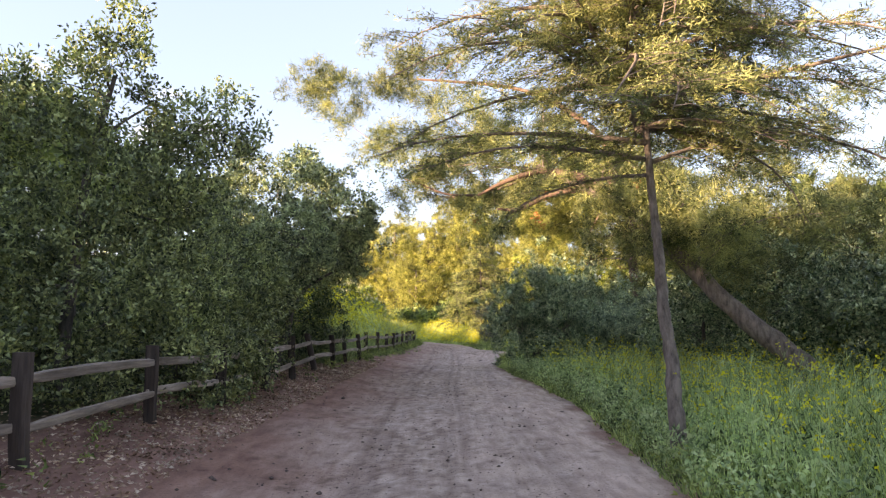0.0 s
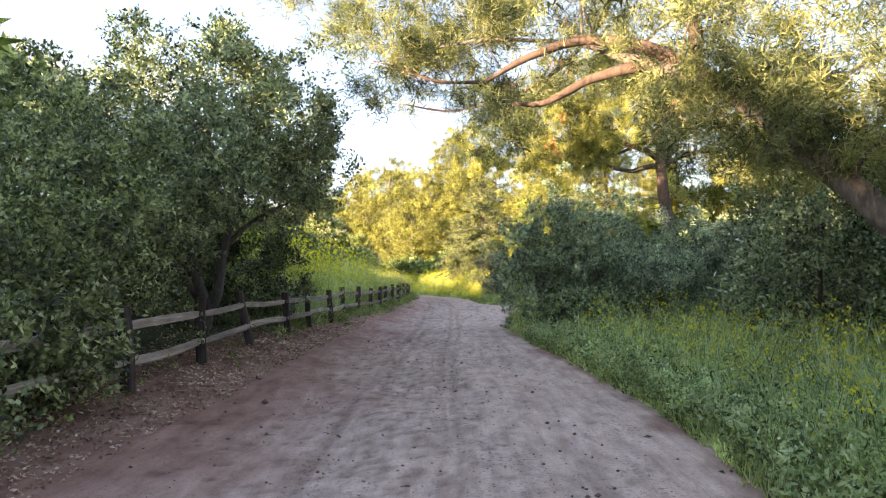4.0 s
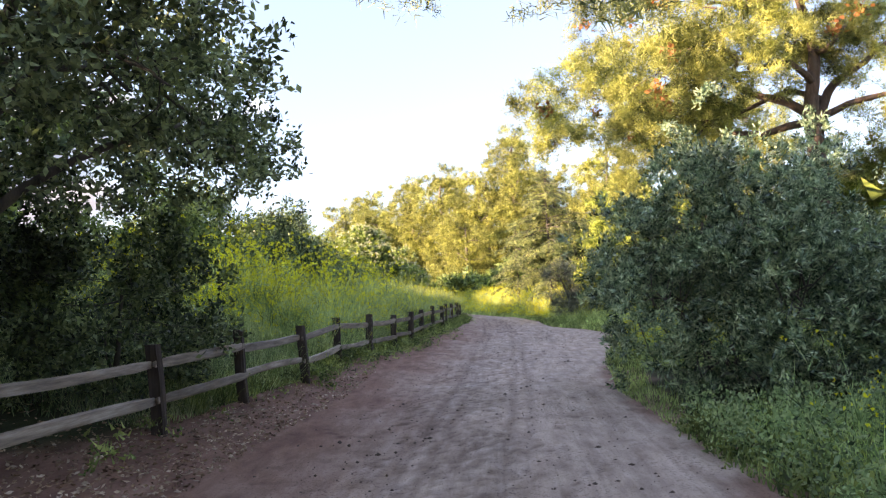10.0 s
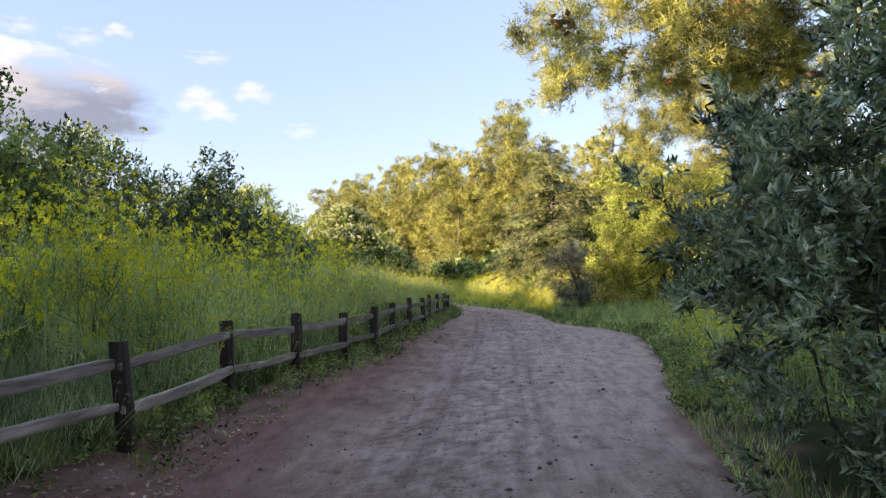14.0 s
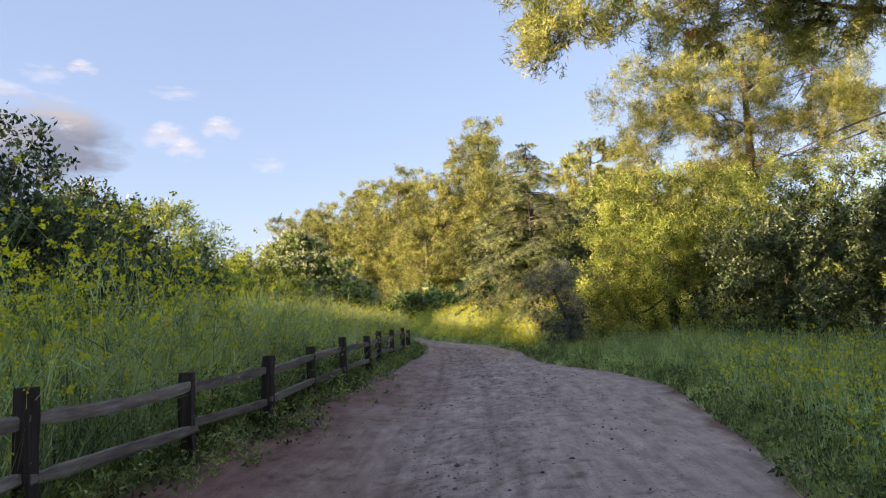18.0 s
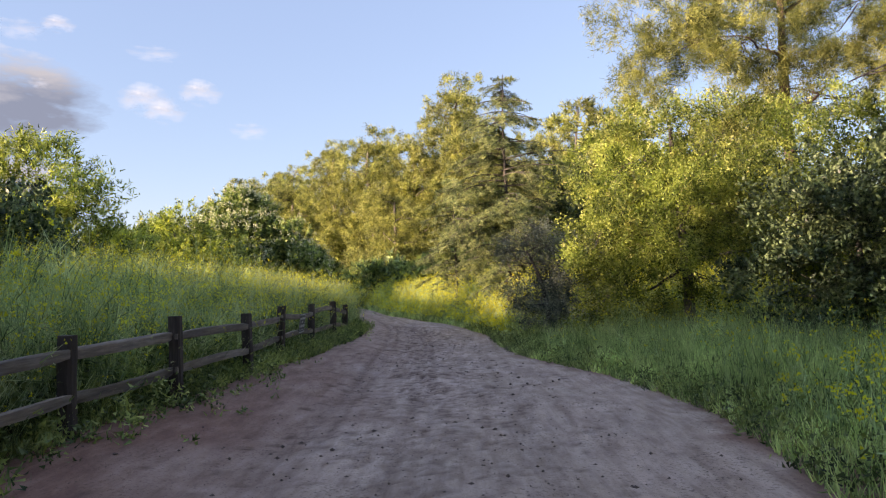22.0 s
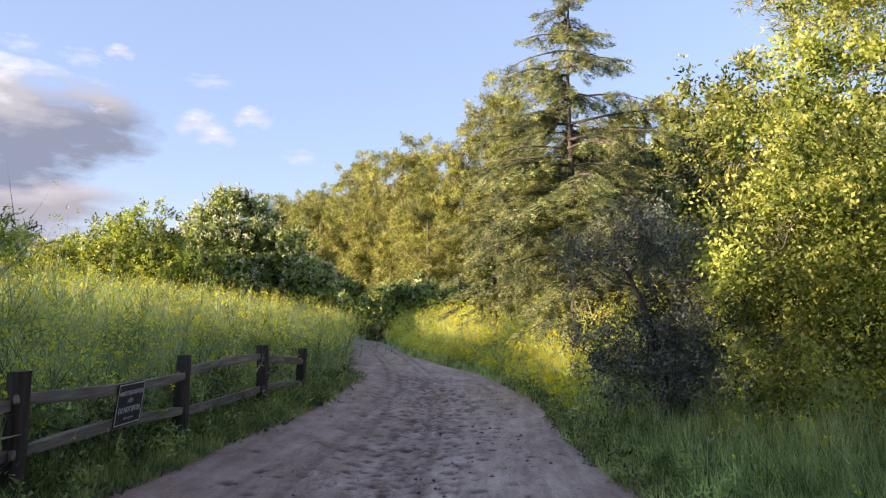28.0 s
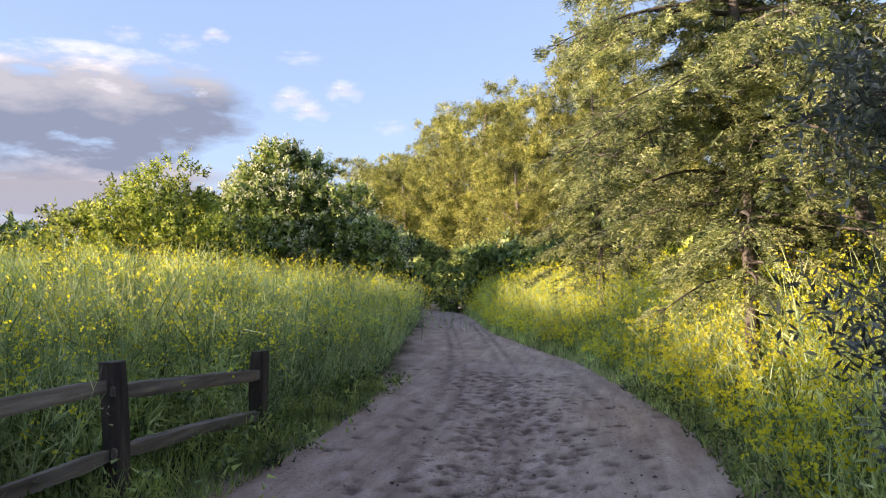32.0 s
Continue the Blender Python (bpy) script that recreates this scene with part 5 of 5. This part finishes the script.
for x, y, h, seed in ((8.6, 64.0, 8.4, 83), (13.5, 66.0, 9.5, 84)):
    plant("pine_tree", "young bushy pine in warm evening light", "tree", rooted(x, y, (x, y, h * 0.5), (x, y, h * 0.95)), 0.16,
          [(x, y, h * 0.72, 2.0, 2.0, h * 0.24), (x - 1.2, y - 0.4, h * 0.5, 1.8, 1.8, h * 0.24), (x + 1.3, y + 0.2, h * 0.45, 1.9, 1.9, h * 0.25), (x, y - 1, h * 0.25, 1.9, 1.7, h * 0.2)],
          PINE, BARK_WARM, 1400, 22, 0.32, 0.08, 0.5, seed, thin=True, cluster=9, gather=0.36, lump=0.3, inner=0.35, twigs=30)


# ---- the far pines ----
def far_pine(x, y, h, w, seed, label, bare=0.2):
    rng = np.random.default_rng(seed)
    g = G(x, y)
    blobs = []
    for i in range(12):
        z = g + h * (bare + (0.93 - bare) * (i + 0.5) / 12)
        r = w * (1.0 - 0.5 * (i / 11) ** 1.5) * 0.66
        a = rng.uniform(0, 6.28)
        blobs.append((x + math.cos(a) * w * 0.42 * (1 - i / 15), y + math.sin(a) * w * 0.42, z, r, r, h * 0.095))
    return plant("pine_tree", label, "tree", rooted(x, y, (x + 0.4, y, g + h * 0.35), (x - 0.2, y, g + h * 0.7), (x, y, g + h * 0.84)), h * 0.02,
                 blobs, PINE, BARK, 4000, 26, 0.27, 0.07, 0.45, seed, thin=True, cluster=9, gather=0.42, up=0.5, spread=0.85, lump=0.3, inner=0.45, twigs=60, limb_r=0.5, jitter=0.16, group="far pines", fork=0.3)


first_pine = far_pine(2.0, 101.0, 21.0, 6.0, 91, "tall round-headed pine at the edge of the far wood, sunlit")
second_pine = far_pine(-7.0, 108.0, 18.2, 7.0, 92, "broad sunlit pine in the far wood", 0.08)
for k, (x, y, s, turn) in enumerate([(-24.5, 150, 1.02, 40), (-13.5, 122, 0.8, 130), (10.5, 96, 0.72, 200), (-3.5, 95, 0.56, 80), (16, 100, 0.7, 10), (24, 92, 0.75, 290), (-19, 128, 0.78, 250), (-34, 140, 0.62, 170), (8, 118, 0.9, 60), (-1, 120, 0.95, 310), (-11.5, 113, 0.85, 20), (5.2, 104, 0.72, 150), (-2.2, 103, 0.8, 220), (-17.5, 120, 0.78, 75), (-23, 124, 0.72, 140), (-20.5, 114, 0.6, 260)]):
    copy_thing((first_pine, second_pine)[k % 2], pose(x, y, G(x, y) - 0.1, 0, 0, turn) @ Matrix.Scale(s, 4))


def far_bush(x, y, h, w, seed, leaf, label):
    return plant("edge_screen_bush", label, "bush", rooted(x, y, (x, y, h * 0.4), (x, y, h * 0.8)), 0.12,
                 [(x, y, h * 0.5, w, w * 0.8, h * 0.5), (x - w * 0.8, y - 0.5, h * 0.35, w * 0.7, w * 0.6, h * 0.36), (x + w * 0.8, y + 0.4, h * 0.38, w * 0.7, w * 0.6, h * 0.38)],
                 leaf, BARK_DARK, 430, 13, 0.4, 0.24, 0.7, seed, thin=True, cluster=6, gather=0.4, limbs=False, twigs=12, group="bushes at the wood's edge")


dark_bush = far_bush(-4.0, 84.0, 3.2, 2.6, 95, SHRUB, "dark rounded bush of the wood's edge and the unseen added rows")
pale_bush = far_bush(5.5, 78.0, 3.4, 2.4, 96, BRIGHT, "sunlit yellow-green bush at the edge of the far wood")
spots = [(1.5, 80, 1.1, 0), (-13, 98, 1.3, 0), (-17, 92, 1.2, 0), (9, 74, 1.1, 1), (12, 80, 1.3, 0), (16, 74, 1.2, 1), (3, 90, 1.4, 0), (19, 84, 1.5, 0), (-22, 100, 1.5, 1), (-21, 84, 1.1, 0),
         (-28, 104, 1.7, 0), (-36, 112, 1.9, 1), (-46, 118, 2.2, 0), (-56, 112, 2.3, 0), (-66, 108, 2.6, 0), (-12, 110, 1.5, 1), (26, 76, 1.7, 0), (30, 66, 1.8, 1), (33, 54, 1.9, 0), (24, 60, 1.5, 1),
         (19, 46, 2.1, 1), (18.5, 36, 2.1, 0), (17, 27, 1.8, 0), (15, 18, 1.2, 0), (13, 9, 1.2, 0), (10, 1, 1.1, 0), (6, -6, 1.2, 0), (-1, -9, 1.2, 0), (-30, 70, 1.0, 1), (-26, 54, 0.9, 0), (-24, 42, 1.0, 0), (-22, 28, 1.5, 0), (-40, 86, 1.9, 0)]
# unseen row added left of the meadow, so its shadow falls on the road
spots += [(-18.5 + 0.6 * (k % 3), -15 + 5.5 * k, (1.4 if k < 2 else 1.75 if k < 7 else 2.5) + 0.1 * (k % 2), 0) for k in range(8)]
for k, (x, y, s, kind) in enumerate(spots):
    copy_thing((dark_bush, pale_bush)[kind], pose(x, y, G(x, y) - 0.1, 0, 0, 37 * k) @ Matrix.Scale(s, 4))


# ---- grasses, mustard and weeds ----
def stuff(name, v, mat, label, category):
    me = quads(name, v)
    me.materials.append(mat)
    return tagged(new(name, me), label, category, kind="stuff")


def blades(x, y, h, w, rng, lean=0.28, belly=0.3):
    k = len(x)
    p = np.stack([x, y, land(x, y) - 0.02], axis=1)
    d = unit(np.stack([rng.normal(size=k) * lean, rng.normal(size=k) * lean, np.ones(k)], axis=1))
    return leaves(p, d, h, w, rng, 0.3, belly, True), p, d


def mustard(x, y, h, rng, bloom, per=3, size=0.028):
    """Tall branching stems, and the flowers at their tips."""
    stem, p, d = blades(x, y, h, 0.016, rng, 0.24, 0.2)
    k = len(x)
    sets = [stem]
    flowers = []
    for _ in range(6):
        s = rng.uniform(0.35, 0.95, k)
        q = p + d * (h * s)[:, None]
        a = unit(d + rng.normal(size=(k, 3)) * 0.6 + [0, 0, 0.15])
        size_b = h * rng.uniform(0.18, 0.4, k)
        sets.append(leaves(q, a, size_b, 0.011, rng, 0.2, 0.3, True))
        tip = q + a * size_b[:, None]
        keep = rng.random(k) < bloom
        f = np.repeat(tip[keep], per, axis=0) + rng.normal(size=(keep.sum() * per, 3)) * 0.02
        flowers.append(leaves(f, unit(rng.normal(size=f.shape) + [0, 0, 0.5]), size, size * 1.3, rng, thin=True))
    for _ in range(4):
        s = rng.uniform(0.0, 0.6, k)
        q = p + d * (h * s)[:, None]
        a = unit(rng.normal(size=(k, 3)) + [0, 0, 0.3])
        sets.append(leaves(q, a, rng.uniform(0.06, 0.16, k), 0.035, rng, 0.25, 0.3, True))
    return np.concatenate(sets), np.concatenate(flowers)


def fence_x(y):
    return np.interp(y, *FENCE_X)


def greenery():
    rng = np.random.default_rng(77)
    # the meadow beyond the fence
    k = 80000
    y = 23 + 50 * rng.random(k)
    side = np.minimum(fence_x(y), left_edge(y) - 0.35) - 0.05
    x = side - 0.1 - 11.5 * rng.random(k) ** 1.35
    h = rng.uniform(0.5, 1.25, k) * (1 + 0.18 * np.sin(x * 0.9 + 0.6 * y) * np.sin(0.45 * y - 0.9 * x)) * np.interp(y, [23, 27, 31, 44, 50, 75], [0.35, 0.8, 1.0, 1.0, 0.92, 1.0]) * np.interp(side - x, [0, 0.8, 3], [0.72, 0.95, 1.0])
    v, _, _ = blades(x, y, h, 0.011, rng, 0.4)
    stuff("meadow_grass", v, GRASS, "tall soft green meadow grass beyond the fence", "grass")
    some = rng.random(k) < 0.13
    tips = np.repeat(v[some, 2], 5, axis=0)
    tips = tips + rng.normal(size=tips.shape) * [0.025, 0.025, 0.05] - [0, 0, 0.06]
    stuff("seed_heads", leaves(tips, unit(rng.normal(size=tips.shape) * [1, 1, 0.6] + [0, 0, 0.2]), 0.05, 0.014, rng, thin=True), SEED, "pale feathery seed heads of the meadow grass", "grass")
    k = 21000
    y = 29 + 48 * rng.random(k)
    side = np.minimum(fence_x(y), left_edge(y) - 0.35) - 0.05
    x = side - 0.15 - 11 * rng.random(k) ** 1.2
    h = rng.uniform(0.9, 1.55, k) * np.interp(side - x, [0, 0.6, 2.5], [0.75, 1.0, 1.15]) * np.interp(y, [44, 50], [1.0, 0.92])
    h *= 1 + 0.16 * np.sin(x * 1.1 + 0.7 * y) * np.sin(0.5 * y - 0.8 * x) + 0.1 * np.sin(2.3 * x + 1.9 * y)
    green, gold = mustard(x, y, h, rng, 0.4, 4, 0.022)
    stuff("mustard_stalks", green, MUSTARD, "tall branching wild mustard stalks in the meadow", "wildflowers")
    stuff("mustard_flowers", gold, YELLOW, "small yellow wild mustard flowers in the meadow", "wildflowers")
    # the tallest plants, standing clear of the rest
    k = 680
    y = 28.5 + 11 * rng.random(k) ** 1.3
    x = fence_x(y) - 0.9 - 3.8 * rng.random(k)
    green, gold = mustard(x, y, rng.uniform(1.3, 2.5, k), rng, 0.8, 10, 0.033)
    stuff("mustard_stalks", green, MUSTARD, "bushy head-high wild mustard before the shrubs", "wildflowers")
    stuff("mustard_flowers", gold, YELLOW, "thick yellow heads of head-high wild mustard", "wildflowers")
    k = 900
    y = np.concatenate([27 + 14 * rng.random(k), 44 + 30 * rng.random(k // 2), rng.normal(49.6, 0.7, 60)])
    x = np.concatenate([fence_x(y[:k]) - 0.7 - 4.5 * rng.random(k), fence_x(y[k:k + k // 2]) - 0.8 - 7 * rng.random(k // 2), rng.normal(-4.3, 0.4, 60)])
    h = np.concatenate([rng.uniform(1.2, 1.9, k), rng.uniform(1.1, 1.5, k // 2), rng.uniform(1.6, 2.3, 60)])
    green, gold = mustard(x, y, h, rng, 0.55, 6, 0.022)
    stuff("mustard_stalks", green, MUSTARD, "tallest branching wild mustard plants in the meadow", "wildflowers")
    stuff("mustard_flowers", gold, YELLOW, "clusters of yellow flowers on tall mustard", "wildflowers")
    # mustard on the other side, round the bend
    k = 11500
    y = 52.5 + 30 * rng.random(k)
    x = right_edge(y) + 0.3 + 12 * rng.random(k) ** 1.2
    h = rng.uniform(1.0, 1.75, k) * np.interp(x - right_edge(y), [0.3, 0.8, 1.4], [0.3, 0.75, 1.08])
    green, gold = mustard(x, y, h, rng, 0.75, 6, 0.026)
    stuff("mustard_stalks", green, MUSTARD, "dense wild mustard stalks on the open verge", "wildflowers")
    stuff("mustard_flowers", gold, YELLOW, "dense bright yellow wild mustard flowers", "wildflowers")
    k = 26000
    y = 50 + 33 * rng.random(k)
    x = right_edge(y) + 0.1 + 10 * rng.random(k) ** 1.8
    h = rng.uniform(0.3, 0.8, k) * np.interp(x - right_edge(y), [0.1, 0.6, 1.5], [0.3, 0.7, 1.0])
    v, _, _ = blades(x, y, h, 0.017, rng, 0.3)
    stuff("verge_grass", v, VERGE, "green grass under the wild mustard", "grass")
    # the grassy verge along the road
    k = 46000
    y = 3 + 47.5 * rng.random(k)
    off = 0.08 + 5.5 * rng.random(k) ** 1.5
    x = right_edge(y) + off
    keep = (y < 24.6) | (y > 29) | (off < 0.6)
    h = rng.uniform(0.3, 0.85, k) * np.interp(off, [0.1, 0.5, 1.4, 3], [0.35, 0.65, 1.05, 1.15]) * np.interp(y, [3, 20, 24, 30, 40], [1.0, 0.9, 0.5, 0.6, 0.95])
    v, _, _ = blades(x[keep], y[keep], h[keep], 0.019, rng, 0.36)
    stuff("verge_grass", v, VERGE, "tall fresh green grass on the road verge", "grass")
    k = 9000
    y = 42 + 9.3 * rng.random(k)
    off = 0.3 + 3.4 * rng.random(k) ** 1.2
    v, _, _ = blades(right_edge(y) + off, y, rng.uniform(0.45, 0.95, k) * np.interp(off, [0.3, 0.9, 1.5], [0.35, 0.8, 1.0]), 0.013, rng, 0.3)
    stuff("tall_grass", v, VERGE, "tall bright green grass before the yellow-green tree", "grass")
    k = 1500
    y = np.concatenate([3 + 19 * rng.random(k), 29 + 21 * rng.random(k // 3)])
    x = right_edge(y) + 0.7 + 4.5 * rng.random(len(y))
    green, gold = mustard(x, y, rng.uniform(0.5, 1.05, len(y)), rng, 0.4, 3, 0.026)
    stuff("mustard_stalks", green, WEED, "leafy mustard stalks among the verge grass", "wildflowers")
    stuff("mustard_flowers", gold, YELLOW, "scattered yellow mustard flowers on the verge", "wildflowers")
    k = 420
    y = 29.5 + 11 * rng.random(k)
    x = right_edge(y) + 0.5 + 2.6 * rng.random(k)
    green, gold = mustard(x, y, rng.uniform(0.45, 0.85, k), rng, 0.6, 4, 0.028)
    stuff("mustard_stalks", green, WEED, "low flowering mustard on the grassy verge", "wildflowers")
    stuff("mustard_flowers", gold, YELLOW, "bright yellow mustard flowers dotting the verge", "wildflowers")
    # broad-leaved weeds along both edges
    k = 5200
    y = 3 + 56 * rng.random(k)
    right = rng.random(k) < 0.55
    x = np.where(right, right_edge(y) + 0.05 + np.abs(rng.normal(size=k)) * 0.7, fence_x(y) + rng.normal(size=k) * 0.28)
    keep = (right & ~((y > 24) & (y < 29.5))) | (~right & ((y > 27) | (rng.random(k) < 0.07)))
    x, y = x[keep], y[keep]
    p = np.repeat(np.stack([x, y, land(x, y)], axis=1), 14, axis=0)
    tall = np.repeat(rng.uniform(0.05, 0.38, len(x)), 14)
    p += np.stack([rng.normal(size=len(p)) * 0.05, rng.normal(size=len(p)) * 0.05, rng.random(len(p)) * tall], axis=1)
    d = unit(rng.normal(size=p.shape) + [0, 0, 0.55])
    stuff("roadside_weeds", leaves(p, d, rng.uniform(0.04, 0.1, len(p)), rng.uniform(0.015, 0.04, len(p)), rng, 0.3, thin=True), SHRUB, "low leafy green weeds along the road's edges", "weeds")
    k = 1900
    y = 5 + 19 * rng.random(k)
    x = right_edge(y) + 0.15 + 2.4 * rng.random(k) ** 1.3
    p = np.repeat(np.stack([x, y, land(x, y)], axis=1), 26, axis=0)
    tall = np.repeat(rng.uniform(0.15, 0.55, k), 26)
    p += np.stack([rng.normal(size=len(p)) * 0.06, rng.normal(size=len(p)) * 0.06, rng.random(len(p)) ** 0.7 * tall], axis=1)
    d = unit(rng.normal(size=p.shape) + [0, 0, 0.45])
    stuff("leafy_weeds", leaves(p, d, rng.uniform(0.03, 0.085, len(p)), rng.uniform(0.016, 0.042, len(p)), rng), WEED, "fresh leafy green weeds on the verge", "weeds")
    k = 3600
    y = 35 + 24 * rng.random(k)
    x = fence_x(np.minimum(y, 54.6)) - np.interp(y, [54, 59], [0, 1.1]) - 0.22 - 0.8 * rng.random(k)
    p = np.repeat(np.stack([x, y, land(x, y)], axis=1), 20, axis=0)
    tall = np.repeat(rng.uniform(0.3, 0.8, k), 20)
    p += np.stack([rng.normal(size=len(p)) * 0.06, rng.normal(size=len(p)) * 0.08, rng.random(len(p)) * tall], axis=1)
    d = unit(rng.normal(size=p.shape) + [0, 0, 0.4])
    stuff("fence_weeds", leaves(p, d, rng.uniform(0.06, 0.15, len(p)), rng.uniform(0.015, 0.04, len(p)), rng, thin=True), SHRUB, "dense leafy weeds growing up behind the fence", "weeds")
    # grass strip between the road and the fence
    k = 22000
    y = 24 + 34 * rng.random(k)
    edge = np.interp(y, [24, 30, 36, 58], [0.9, 0.55, 0.25, 0.15])
    x = left_edge(y) - edge - np.abs(rng.normal(size=k)) * 0.35
    h = rng.uniform(0.12, 0.42, k) * np.interp(left_edge(y) - x, [0.1, 0.6, 1.0], [0.45, 1.0, 1.3])
    v, _, _ = blades(x, y, h, 0.012, rng, 0.45)
    stuff("fence_grass", v, SHRUB, "rough grass at the foot of the fence", "grass")
    # clods and crumbs of soil on the road
    k = 5000
    y = 3.5 + 56 * rng.random(k) ** 1.1
    a, b = left_edge(y), right_edge(y)
    x = (a + b) / 2 + rng.normal(size=k) * (b - a) * 0.24
    size = rng.gamma(1.6, 0.0042, k) + 0.004 + 0.012 * (rng.random(k) < 0.03)
    corners = unit(np.array([[1, 0, 0], [0, 1, 0], [-1, 0, 0], [0, -1, 0], [0, 0, 1], [0, 0, -1]], dtype=float))
    v = corners[None] * size[:, None, None] * rng.uniform(0.6, 1.3, (k, 6, 1)) * [1, 1, 0.6] + np.stack([x, y, land(x, y) + size * 0.15], axis=1)[:, None]
    tris = np.array([[0, 1, 4], [1, 2, 4], [2, 3, 4], [3, 0, 4], [1, 0, 5], [2, 1, 5], [3, 2, 5], [0, 3, 5]])
    me = faces("soil_clods", v.reshape(-1, 3), (tris[None] + 6 * np.arange(k)[:, None, None]).reshape(-1, 3).tolist(), False)
    me.materials.append(CLOD)
    tagged(new("soil_clods", me), "small dark crumbs and clods of soil on the road", "soil clods", kind="stuff")
    # fallen leaves on the bank
    k = 15000
    y = 3 + 27 * rng.random(k)
    x = left_edge(y) + 0.35 - np.abs(rng.normal(size=k)) * 1.3
    keep = rng.random(k) < np.interp(y, [3, 22, 30], [1, 1, 0.15])
    x, y = x[keep], y[keep]
    p = np.stack([x, y, land(x, y) + 0.022], axis=1)
    d = unit(rng.normal(size=p.shape) * [1, 1, 0.22])
    stuff("fallen_leaves", leaves(p, d, rng.uniform(0.03, 0.075, len(p)), rng.uniform(0.015, 0.032, len(p)), rng, 0.3), LITTER, "dry brown fallen leaves on the red bank", "leaf litter")


greenery()
